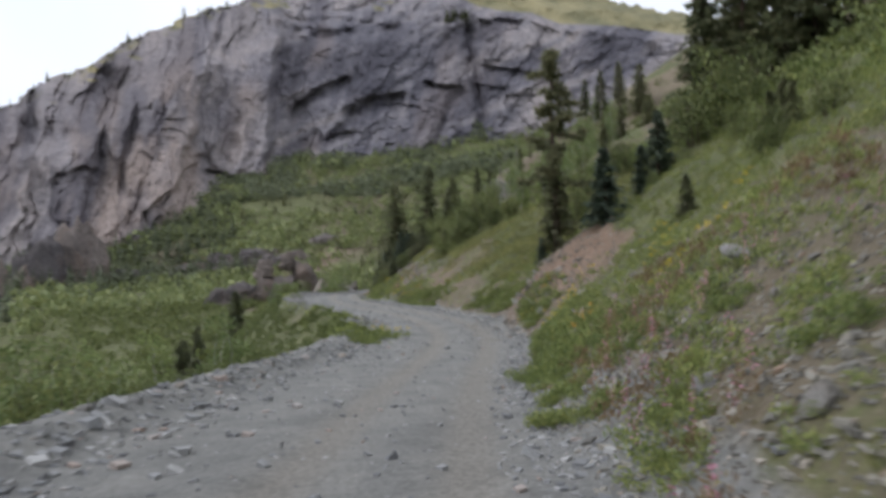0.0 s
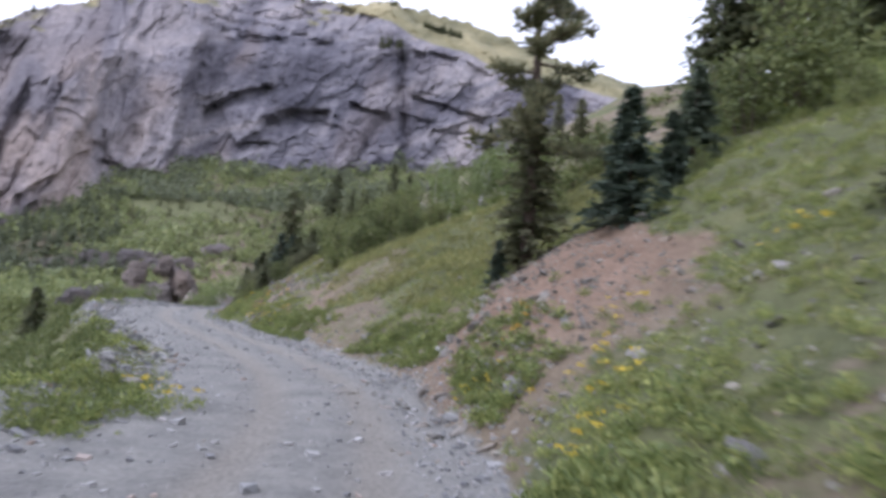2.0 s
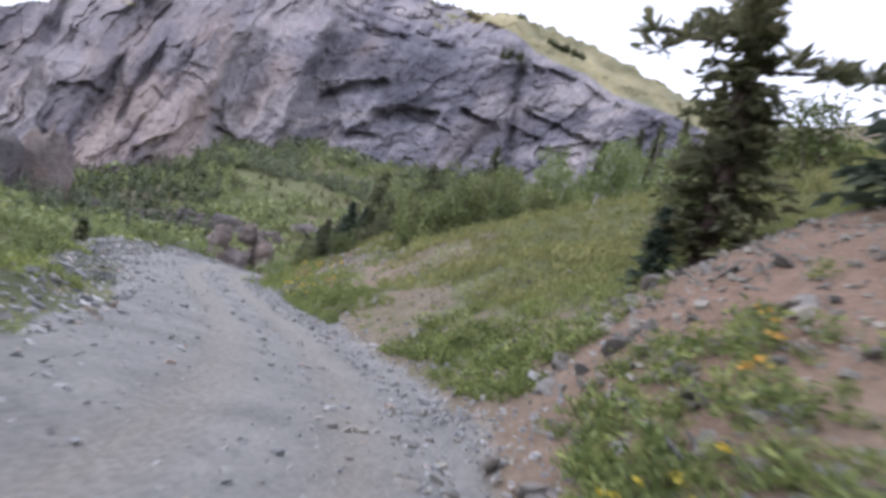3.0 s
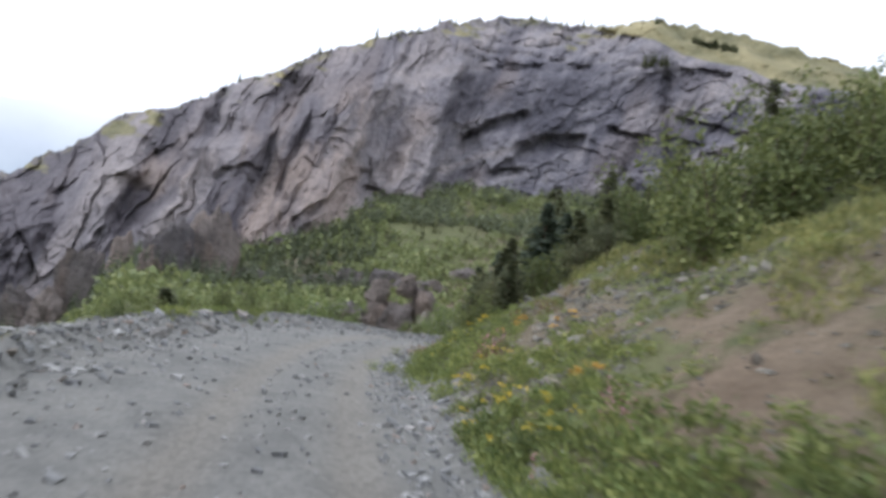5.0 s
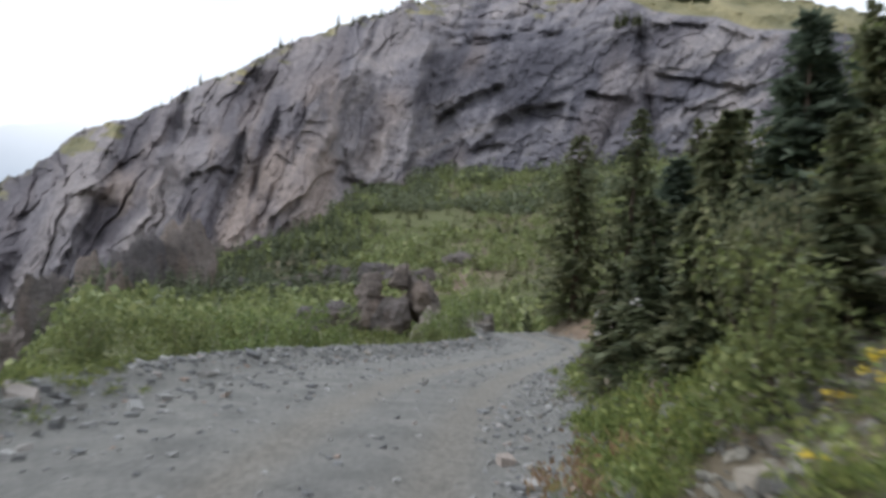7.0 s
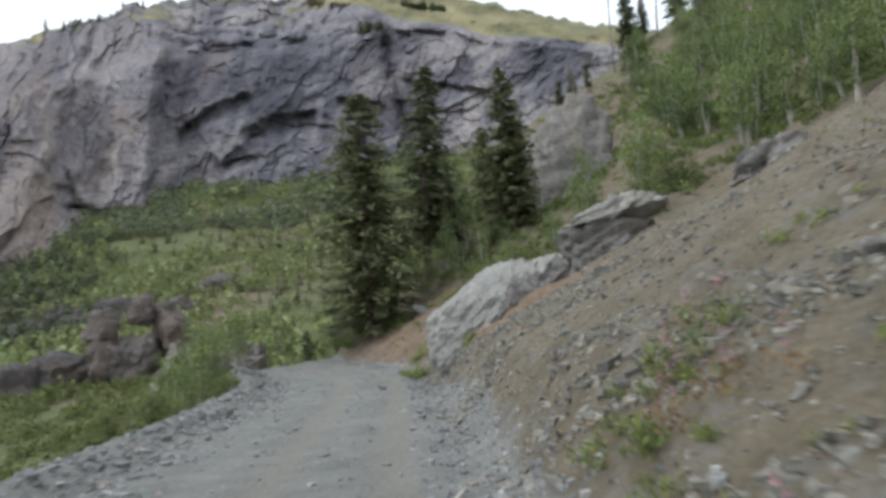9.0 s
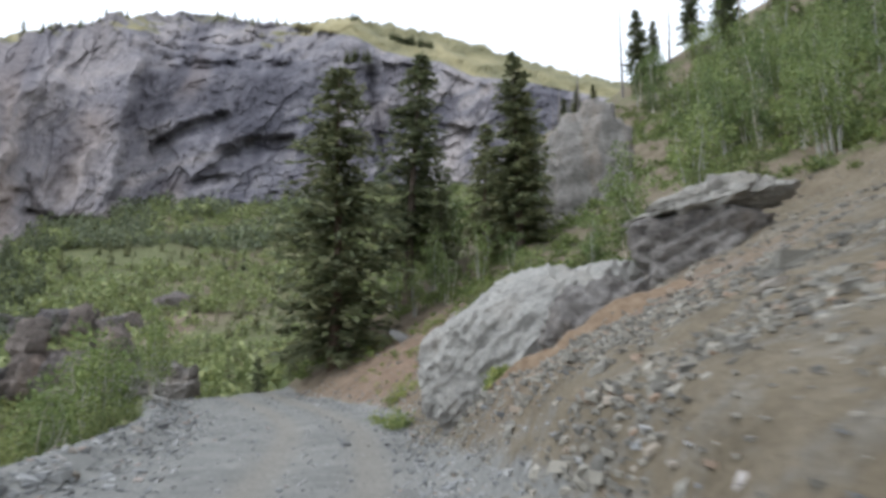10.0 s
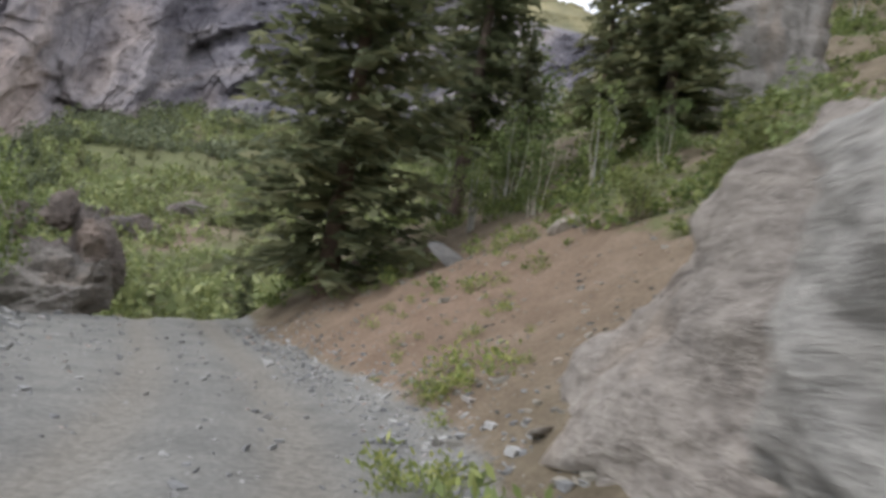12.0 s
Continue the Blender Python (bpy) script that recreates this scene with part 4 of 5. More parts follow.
for tree, x, y, s, turn, lean in (
    (0, 15.7, 43.3, 1.05, 0.3, 0), (1, 17.6, 42.4, 1.2, 1.2, 0.03), (2, 19.3, 41.5, 1.1, 2.2, 0), (0, 20.8, 39.6, 1.2, 4, 0), (1, 22.4, 42.0, 1.25, 3, 0), (2, 18.4, 45.5, 0.95, 5, 0),
    (1, 23.5, 38.0, 1.2, 0.4, 0), (0, 25.5, 40.5, 1.2, 1.4, 0),
    (0, 17.0, 80.0, 0.7, 1, 0), (1, 20.0, 84.0, 0.75, 2, 0), (2, 24.0, 86.0, 0.7, 3, 0), (0, 13.5, 74.0, 0.5, 3, 0),
    (2, -9.8, 100.6, 1.42, 0.5, 0.03), (1, -5.9, 106.6, 1.5, 1.5, 0.05), (0, -1.1, 99.9, 0.98, 2.5, 0), (2, -0.5, 101.3, 0.7, 3.5, 0), (1, -2.4, 101.8, 0.75, 0.7, 0),
    (1, -4.2, 104.5, 0.6, 2, 0),
    (0, 18.8, 127.7, 0.75, 1, 0), (1, 23.5, 126, 0.85, 2, 0), (0, 26.0, 124, 0.9, 4, 0), (1, 28.5, 120, 0.9, 5, 0), (2, 31.0, 116, 0.85, 0.2, 0), (1, 21.0, 129, 0.5, 0.2, 0),
    (1, 9.0, 122.0, 0.42, 1, 0), (0, 11.0, 124.0, 0.38, 3, 0), (1, 13.0, 125.0, 0.3, 3.6, 0),
    (2, -4.0, 63.0, 0.3, 1, 0), (0, -2.8, 61.8, 0.36, 2, 0), (2, -1.2, 61.0, 0.4, 3, 0), (1, 1.6, 60.2, 0.45, 4, 0), (1, 3.0, 66.0, 0.5, 4, 0),
    (0, -13.0, 128.0, 0.9, 1.0, 0), (1, -16.5, 132.0, 0.8, 3.0, 0),
):
    stand(SPRUCES[tree], x, y, s, turn, lean)
for x, y, s, turn in ((6.2, 29.2, 1.0, 0.2), (3.6, 30.9, 0.36, 1.0), (8.6, 32.4, 0.7, 2.0), (9.6, 33.2, 1.0, 4.0)):
    stand(BLUE, x, y, s, turn)
for x, y, s, turn in ((7.3, 22.2, 0.5, 2), (10.5, 21.5, 0.55, 3), (9.4, 20.6, 0.6, 1), (11.6, 24.5, 0.7, 3), (-6.3, 56.2, 0.55, 2.2), (-5.6, 54.2, 0.6, 1.0), (-5.2, 58.0, 0.6, 3.0), (-4.6, 59.6, 0.7, 0.4)):
    stand(SMALL, x, y, s, turn)

for x, y, s, turn in ((-7.3, 57.4, 0.55, 0.3), (-6.9, 56.6, 0.7, 1.3), (-6.5, 57.8, 0.75, 2.0), (-6.1, 56.8, 0.85, 2.9), (-5.7, 58.4, 0.9, 3.4), (-5.2, 57.0, 0.95, 4.1), (-4.7, 58.8, 0.85, 5.2), (-4.2, 57.6, 0.8, 0.9), (-3.4, 58.6, 0.8, 1.9), (-6.6, 55.2, 0.55, 4.6)):
    stand(BLUE if turn % 1 < 0.25 else SMALL, x, y, s, turn)


def old_pine():
    """The tall roadside pine: dense below, open and ragged above."""
    rng = np.random.default_rng(77)
    tree = tagged(new("pine_tree"), "tall ragged pine with dense lower boughs and an open top", "tree")
    h = 9.4
    pts = np.column_stack([[0, 0.02, 0.05, 0.0, -0.08, 0.02, 0.12], [0, 0.0, 0.06, 0.1, 0.05, 0.0, 0.06], np.linspace(-0.4, h, 7)])
    part("trunk", mesh_of("trunk", *tube(pts, np.linspace(0.2, 0.03, 7), 9), BARK, True), tree, "grey-brown scaly trunk")
    low_v, low_f = conifer_crown(rng, 4.6, 1.15, whorls=23, per=10, cards=18, first=0.05, power=0.55, tuft=0.22)
    part("lower_crown", mesh_of("lower_crown", low_v, low_f, PINE), tree, "dense lower boughs")
    pieces, limbs = [], []
    for k in range(27):
        z = 3.0 + 6.2 * (k / 26) ** 0.9
        a = rng.uniform(0, 6.3)
        L = rng.uniform(0.7, 1.55) * (1.05 - 0.4 * (k / 26))
        d = np.array([np.cos(a), np.sin(a), 0])
        t = np.linspace(0, 1, 5)[:, None]
        limb = np.array([0, 0, z]) + d * L * t + np.array([0, 0, 1.0]) * (0.05 * t - 0.22 * t ** 2 + 0.2 * t ** 3) * L
        limbs.append(tube(limb, np.linspace(0.045, 0.012, 5), 5))
        for q in (0.45, 0.65, 0.82, 1.0):
            c = limb[0] + (limb[-1] - limb[0]) * q + rng.normal(0, 0.1, 3)
            m = 50
            p = c + unit(rng.normal(0, 1, (m, 3))) * rng.uniform(0.05, 0.34, (m, 1)) * np.array([1.1, 1.1, 0.55])
            along = unit(p - c + d * 0.1 + np.array([0, 0, 0.08])) * rng.uniform(0.1, 0.19, (m, 1))
            across = unit(np.cross(along, rng.normal(0, 1, (m, 3)))) * rng.uniform(0.025, 0.045, (m, 1))
            pieces.append(quads(p, along, across))
    part("upper_crown", mesh_of("upper_crown", *joined(pieces), PINE), tree, "open ragged needle tufts")
    for v, f in limbs:
        part("limb", mesh_of("limb", v, f, BARK, True), tree)
    tree.matrix_basis = Matrix.Translation((4.3, 31.1, float(land(4.3, 31.1)) - 0.05))


old_pine()


def dead_snag(x, y, h, seed):
    rng = np.random.default_rng(seed)
    tree = tagged(new("dead_tree"), "bare grey dead tree on the ridge", "dead tree", "dead trees on the ridge")
    pts = np.column_stack([np.cumsum(rng.normal(0, 0.06, 6)), np.cumsum(rng.normal(0, 0.06, 6)), np.linspace(-0.3, h, 6)])
    part("trunk", mesh_of("trunk", *tube(pts, np.linspace(0.13, 0.03, 6), 7), DEAD_WOOD, True), tree)
    for k in range(7):
        z = h * rng.uniform(0.35, 0.95)
        a = rng.uniform(0, 6.3)
        L = rng.uniform(0.25, 0.7)
        x0 = np.array([np.interp(z, pts[:, 2], pts[:, 0]), np.interp(z, pts[:, 2], pts[:, 1]), z])
        end = x0 + np.array([np.cos(a) * L, np.sin(a) * L, rng.uniform(-0.2, 0.15)])
        part("branch", mesh_of("branch", *tube([x0, (x0 + end) / 2, end], [0.03, 0.02, 0.008], 5), DEAD_WOOD), tree)
    tree.matrix_basis = Matrix.Translation((x, y, float(land(x, y)) - 0.05))


for k, (x, y, h) in enumerate(((16.2, 126.0, 8.8), (8.2, 120.5, 5.5), (10.3, 121.5, 6.5), (22.2, 128.0, 6.0), (6.8, 119.0, 4.5), (25.2, 121.0, 9.0))):
    dead_snag(x, y, h, 200 + k)

# ---- shrubs and aspens ----
SHRUBS = [broadleaf(2.2, 2.6, WILLOW, BARK, "shrub", "rounded green willow shrub on the slope", 300 + k, stems=5, n=330, size=0.075) for k in range(3)]
ASPENS = [broadleaf(4.2, 2.3, ASPEN, PALE_BARK, "aspen_tree", "young light green aspen with pale stems", 310 + k, stems=4, n=420, size=0.085, low=0.25) for k in range(3)]
DARK_SHRUB = broadleaf(1.8, 2.4, SPRUCE, BARK, "shrub", "low dark green juniper shrub over the road bank", 320, stems=6, n=520, size=0.065)
rs = np.random.default_rng(31)
for x, y, s in ((13.0, 33.1, 1.7), (11.8, 34.2, 1.2), (14.6, 34.8, 1.4), (9.0, 20.0, 0.7), (10.4, 19.4, 0.6), (11.8, 37.0, 1.2), (9.0, 38.5, 1.1), (6.4, 37.5, 0.9), (7.6, 40.0, 1.2), (5.2, 36.0, 0.8),
                (8.5, 30.8, 0.5), (12.0, 29.5, 0.6), (-2.7, 92.5, 0.7), (-1.3, 90.5, 0.6), (-4.0, 94.2, 0.5), (0.4, 84.6, 0.8), (-0.8, 86.6, 0.7), (-3.0, 85.9, 0.5), (1.6, 87.0, 0.8), (3.8, 89.0, 0.9)):
    stand(SHRUBS[rs.integers(3)], x, y, s, rs.uniform(0, 6.3))
for _ in range(20):  # shrubs in front of the aspens
    yy = rs.uniform(49, 60)
    stand(SHRUBS[rs.integers(3)], np.interp(yy, EDGE_Y, EDGE_X) + rs.uniform(5.5, 11), yy, rs.uniform(0.6, 1.15), rs.uniform(0, 6.3))
for _ in range(26):  # aspen thicket on the grassy shoulder
    yy = rs.uniform(51, 68)
    stand(ASPENS[rs.integers(3)], np.interp(yy, EDGE_Y, EDGE_X) + rs.uniform(7.5, 17), yy, rs.uniform(0.5, 0.85), rs.uniform(0, 6.3))
for _ in range(44):  # aspens above the scree
    yy = rs.uniform(82, 112)
    stand(ASPENS[rs.integers(3)], 5.5 + (yy - 82) * 0.22 + rs.uniform(0, 11), yy, rs.uniform(0.7, 1.25), rs.uniform(0, 6.3))
for _ in range(30):  # thinner aspens up to the crest of the hill
    yy = rs.uniform(98, 124)
    stand(ASPENS[rs.integers(3)], 11 + (yy - 98) * 0.15 + rs.uniform(0, 12), yy, rs.uniform(0.7, 1.2), rs.uniform(0, 6.3))
for x, y, s in ((-6.3, 53.4, 0.55), (-6.0, 54.8, 0.7), (-5.5, 56.0, 0.8), (-5.0, 57.3, 0.9), (-4.4, 58.6, 1.0), (-3.6, 59.4, 1.0), (-4.9, 55.2, 0.7), (-4.2, 56.8, 0.85), (-3.2, 57.6, 0.9), (-2.4, 58.6, 0.9)):
    stand(DARK_SHRUB if rs.random() < 0.5 else SHRUBS[rs.integers(3)], x, y, s * 0.95, rs.uniform(0, 6.3))
for x, y, s in ((-4.3, 106.5, 1.1), (-3.0, 108.0, 1.3), (-5.2, 109.5, 1.2), (-6.0, 101.5, 0.7), (-3.2, 99.2, 0.7), (-4.6, 99.8, 0.6), (-2.2, 97.5, 0.5), (-3.4, 90.5, 0.5), (-2.0, 88.6, 0.6), (-0.4, 89.6, 0.75), (0.9, 91.4, 0.9), (2.4, 90.0, 0.9), (-4.6, 103.2, 0.8), (-6.8, 104.4, 0.7), (3.6, 92.5, 1.0)):
    stand(ASPENS[rs.integers(3)], x, y, s, rs.uniform(0, 6.3))
for x, y, k in ((-7.4, 11.4, 0.62), (-7.9, 13.2, 0.72), (-8.4, 15.4, 0.8), (-7.0, 15.6, 0.62), (-8.6, 17.2, 0.8), (-9.6, 13.0, 0.9), (-9.8, 16.0, 0.95),
                (-17.6, 69.0, 0.75), (-17.9, 71.2, 0.95), (-17.2, 73.4, 0.8), (-18.8, 70.0, 1.1), (-18.6, 73.0, 1.05), (-19.5, 75.5, 1.1), (-17.4, 67.0, 0.7), (-18.4, 66.0, 0.9), (-16.6, 90.4, 0.95), (-17.4, 88.6, 0.8), (-17.6, 92.6, 1.0), (-16.8, 98.0, 0.9), (-18.6, 99.5, 1.0), (-18.8, 103.0, 1.05), (-20.0, 101.0, 1.1), (-19.5, 95.5, 0.9)):
    stand(ASPENS[rs.integers(3)], x, y, k, rs.uniform(0, 6.3))
for x, y, k in ((-14.9, 79.0, 0.5), (-15.3, 81.0, 0.55), (-15.0, 76.4, 0.45), (-15.8, 83.5, 0.6), (-14.3, 54.5, 0.4), (-14.8, 57.0, 0.5), (-15.2, 60.0, 0.5), (-13.4, 49.0, 0.35), (-15.0, 86.0, 0.5)):
    stand(SHRUBS[rs.integers(3)], x, y, k, rs.uniform(0, 6.3))
for _ in range(16):  # young aspens and firs below the road
    yy = rs.uniform(11, 22)
    stand(ASPENS[rs.integers(3)], np.interp(yy, EDGE_Y, EDGE_X) - WIDE - rs.uniform(3.5, 10), yy, rs.uniform(0.5, 1.0), rs.uniform(0, 6.3))
for _ in range(12):
    yy = rs.uniform(20, 60)
    stand(SMALL, np.interp(yy, EDGE_Y, EDGE_X) - WIDE - rs.uniform(5, 14), yy, rs.uniform(0.7, 1.5), rs.uniform(0, 6.3))
for _ in range(26):  # brush just below the outer edge
    yy = rs.uniform(9, 46)
    stand(SHRUBS[rs.integers(3)], np.interp(yy, EDGE_Y, EDGE_X) - WIDE - rs.uniform(1.2, 7) - 2.5 * (yy > 19), yy, rs.uniform(0.35, 0.8) * (1.0 if yy < 19 else 0.6), rs.uniform(0, 6.3))
for t in SPRUCES + SHRUBS + ASPENS + [BLUE, SMALL, DARK_SHRUB]:
    drop(t)

# ---- low plants ----


def tufts(rng, x, y, size, leaves, upright=0.7, slim=0.16, ground=None, leaf=1.0):
    """Many small plants as one sheet of leaves: size is each plant's height."""
    n = len(x)
    z = land(x, y) if ground is None else ground
    foot = np.repeat(np.stack([x, y, z], -1), leaves, 0)
    s = np.repeat(size, leaves)[:, None]
    a = rng.uniform(0, 2 * np.pi, (n * leaves, 1))
    out = np.concatenate([np.cos(a), np.sin(a), 0 * a], 1)
    up = np.array([0, 0, 1.0])
    tall = rng.uniform(0.25, 1.0, (n * leaves, 1))
    mid = foot + out * s * rng.uniform(0.05, 0.55, (n * leaves, 1)) + up * s * tall * rng.uniform(0.35, 0.75, (n * leaves, 1))
    along = unit(out * (1 - upright) + up * upright * rng.uniform(0.2, 1.0, (n * leaves, 1)) + rng.normal(0, 0.25, (n * leaves, 3))) * s * leaf * rng.uniform(0.14, 0.27, (n * leaves, 1))
    across = unit(np.cross(along, out + rng.normal(0, 0.5, out.shape))) * s * leaf * slim * 0.6 * rng.uniform(0.5, 1.1, (n * leaves, 1))
    return quads(mid, along, across)


def green_places(rng, n, y0, y1, u0, u1, bias=0.0):
    y = rng.uniform(y0, y1, n)
    x = np.interp(y, EDGE_Y, EDGE_X) + rng.uniform(u0, u1, n)
    c = cover_at(x, y)
    keep = (c[:, 1] + bias + rng.normal(0, 0.12, n) > 0.45) & (c[:, 0] < 0.4)
    return x[keep], y[keep]


rh = np.random.default_rng(404)
# leafy herbs and grass over the slope
x, y = green_places(rh, 15000, -1, 56, 0.2, 13)
keep = (y < 35) | (rh.random(len(x)) < 0.4)
x, y = x[keep], y[keep]
size = rh.gamma(5, 0.035, len(x)) + 0.05
k = rh.random(len(x))
tagged(new("herbs", mesh_of("herbs", *tufts(rh, x[k < 0.7], y[k < 0.7], size[k < 0.7] * np.where(y[k < 0.7] > 35, 0.75, 1.0), 84, leaf=0.42), HERB)), "low green leafy herbs over the slope", "plants", kind="stuff")
tagged(new("dry_grass", mesh_of("dry_grass", *tufts(rh, x[k >= 0.7], y[k >= 0.7], size[k >= 0.7] * 1.1, 18, 0.85, 0.05), DRY_HERB)), "dry yellowish grass tufts among the herbs", "grass", kind="stuff")
x, y = green_places(rh, 7000, 10, 60, 12, 45, 0.15)
tagged(new("herbs", mesh_of("herbs", *tufts(rh, x, y, rh.gamma(5, 0.09, len(x)) + 0.1, 40, 0.6, 0.24, leaf=0.55), HERB)), "green brush and herbs high on the slope", "plants", kind="stuff")
x, y = green_places(rh, 5200, 84, 125, 0.5, 36, 0.2)
tagged(new("herbs", mesh_of("herbs", *tufts(rh, x, y, rh.gamma(5, 0.085, len(x)) + 0.1, 56, 0.6, 0.26, leaf=0.5), HERB)), "green undergrowth below the spruces", "plants", kind="stuff")
# the grassy shoulder
n = 9500
y = rh.uniform(33, 56, n)
x = np.interp(y, EDGE_Y, EDGE_X) + rh.uniform(2.2, 13, n)
keep = (fbm(x / 2, y / 2, 68, 3) > -0.05) & ((y < 46) | (x > np.interp(y, EDGE_Y, EDGE_X) + 3.8))
x, y = x[keep], y[keep]
n = len(x)
tagged(new("grass", mesh_of("grass", *tufts(rh, x, y, rh.gamma(5, 0.045, n) + 0.08, 16, 0.85, 0.06), DRY_HERB)), "yellow-green meadow grass on the shoulder", "grass", kind="stuff")
# clumps along the inner edge of the road
n = 2600
y = rh.uniform(6, 62, n)
edge_lush = (fbm(y / 2.5, y * 0 + 8, 66, 3) > 0.02) & ((y < 44) | (rh.random(n) < 0.3))
y = y[edge_lush]
x = np.interp(y, EDGE_Y, EDGE_X) + 0.35 + np.abs(rh.normal(0, 0.75, len(y)))
tagged(new("herbs", mesh_of("herbs", *tufts(rh, x, y, rh.gamma(6, 0.035, len(y)) + 0.08, 84, 0.65, 0.15, leaf=0.5), HERB)), "thick green roadside herbs along the gravel", "plants", kind="stuff")
n = 420
y = rh.uniform(43, 57, n)
x = np.interp(y, EDGE_Y, EDGE_X) + 0.35 + np.abs(rh.normal(0, 0.6, n))
keep = fbm(x / 1.2, y / 1.2, 69, 3) > -0.1
x, y = x[keep], y[keep]
tagged(new("herbs", mesh_of("herbs", *tufts(rh, x, y, rh.gamma(6, 0.026, len(y)) + 0.06, 70, 0.65, 0.15, leaf=0.5), HERB)), "yellow-green herbs at the inner road edge", "plants", kind="stuff")
# flowering bank below the dark shrubs
n = 1500
y = rh.uniform(44, 60, n)
x = np.interp(y, EDGE_Y, EDGE_X) + 0.5 + rh.gamma(2.0, 1.0, n)
keep = fbm(x / 1.3, y / 1.3, 67, 3) > 0.3
x, y = x[keep], y[keep]
tagged(new("herbs", mesh_of("herbs", *tufts(rh, x, y, rh.gamma(6, 0.035, len(y)) + 0.07, 70, 0.65, 0.15, leaf=0.5), HERB)), "green herbs on the bank under the shrubs", "plants", kind="stuff")
# outer edge of the road
n = 6500
y = rh.uniform(2, 118, n)
v = rh.uniform(0.5, 9, n)
keep = (fbm(y / 4, v / 3, 71, 3) + 0.08 * v > 0.1) & (y < rh.normal(96, 5, n))
x, y = (np.interp(y, EDGE_Y, EDGE_X) - WIDE - v)[keep], y[keep]
tagged(new("herbs", mesh_of("herbs", *tufts(rh, x, y, rh.gamma(6, 0.045, len(y)) + 0.1, 44, 0.7, 0.15, leaf=0.75), WILLOW)), "green herbs and brush below the road edge", "plants", kind="stuff")
n = 900
y = rh.uniform(25, 44, n)
x = np.interp(y, EDGE_Y, EDGE_X) - rh.uniform(5.6, 7.4, n)
keep = fbm(x / 1.5, y / 1.5, 73, 3) > 0.08
x, y = x[keep], y[keep]
tagged(new("herbs", mesh_of("herbs", *tufts(rh, x, y, rh.gamma(6, 0.026, len(y)) + 0.06, 44, 0.7, 0.14, leaf=0.7), HERB)), "green plants on the outer shoulder of the road", "plants", kind="stuff")
# clumps on the roadside bank
for cx, cy, r in ((1.4, 10.2, 0.3), (1.0, 8.7, 0.22), (1.9, 10.4, 0.35), (1.5, 11.6, 0.35), (2.3, 11.4, 0.4), (1.3, 12.8, 0.3), (1.6, 8.2, 0.2), (2.5, 9.6, 0.35), (1.5, 14.2, 0.35), (1.9, 6.4, 0.3), (2.3, 7.2, 0.3), (1.6, 5.4, 0.25), (3.1, 8.2, 0.35), (3.4, 6.6, 0.3), (2.9, 5.4, 0.3)):
    m = 26
    x, y = rh.normal(cx, r * 0.6, m), rh.normal(cy, r * 0.8, m)
    tagged(new("plant_patch", mesh_of("plant_patch", *tufts(rh, x, y, rh.gamma(6, 0.03, m) + 0.06, 90, 0.7, 0.14, leaf=0.46), HERB)), "bright green clump of plants on the gravelly bank", "plants", kind="stuff")
# plants on the gravel beside the outer track
for cx, cy, r in ((-3.4, 25.5, 0.8), (-4.0, 27.2, 0.9), (-3.6, 24.0, 0.6), (-14.4, 53.6, 0.9), (-13.6, 50.5, 0.8), (-14.7, 56.0, 1.0)):
    m = 110
    x, y = rh.normal(cx, r * 0.55, m), rh.normal(cy, r * 0.7, m)
    tagged(new("plant_patch", mesh_of("plant_patch", *tufts(rh, x, y, rh.gamma(6, 0.026, m) + 0.06, 44, 0.7, 0.13, leaf=0.65), HERB)), "patch of green plants growing on the gravel", "plants", kind="stuff")


def flower_patch(cx, cy, r, m, petals, label, tall=0.3, head=0.035, leaves=HERB, spikes=False, seed=0):
    """Flowering plants: leafy stems below, heads of petals above."""
    rng = np.random.default_rng(int(900 + seed))
    x, y = rng.normal(cx, r * 0.5, m), rng.normal(cy, r * 0.5, m)
    z = land(x, y)
    h = tall * rng.uniform(0.7, 1.2, m)
    patch = tagged(new("wildflowers"), label, "flowers", "wildflowers beside the road")
    patch.location = (cx, cy, float(land(cx, cy)))
    off = np.array([cx, cy, float(land(cx, cy))])
    v, f = tufts(rng, x, y, h, 60, 0.8, 0.11, leaf=0.45)
    tagged(part("leaves", mesh_of("leaves", v - off, f, leaves), patch), kind="stuff")
    per = 22 if spikes else 10
    p = np.repeat(np.stack([x, y, z + h], -1), per, 0)
    if spikes:
        p += np.column_stack([rng.normal(0, 0.022, m * per), rng.normal(0, 0.022, m * per), rng.uniform(-0.24, 0.05, m * per)])
    else:
        p += rng.normal(0, head * 1.3, p.shape) * np.array([1, 1, 0.4])
    along = unit(rng.normal(0, 1, p.shape)) * head * rng.uniform(0.5, 1.0, (len(p), 1))
    across = unit(np.cross(along, rng.normal(0, 1, p.shape))) * head * rng.uniform(0.4, 0.8, (len(p), 1))
    v, f = quads(p, along, across)
    tagged(part("petals", mesh_of("petals", v - off, f, petals), patch), kind="stuff")


YELLOW = ((2.7, 20.6), (3.2, 21.8), (3.5, 23.2), (2.4, 25.2), (-2.4, 25.8), (-3.3, 26.8), (4.8, 17.2), (6.0, 20.2), (5.0, 14.0), (3.9, 12.6), (-3.3, 42.6), (-4.0, 44.0), (-5.6, 59.6), (-5.0, 60.6), (-6.4, 60.4), (-6.9, 62.4), (4.4, 24.2), (6.6, 23.6), (7.6, 18.4), (-4.6, 46.0),
          (-6.2, 51.0), (-6.0, 52.6))
for k, (cx, cy) in enumerate(YELLOW):
    flower_patch(cx, cy, 0.5, 8, YELLOW_FLOWER, "clump of yellow wildflowers with green leaves", 0.3, 0.028, seed=k)
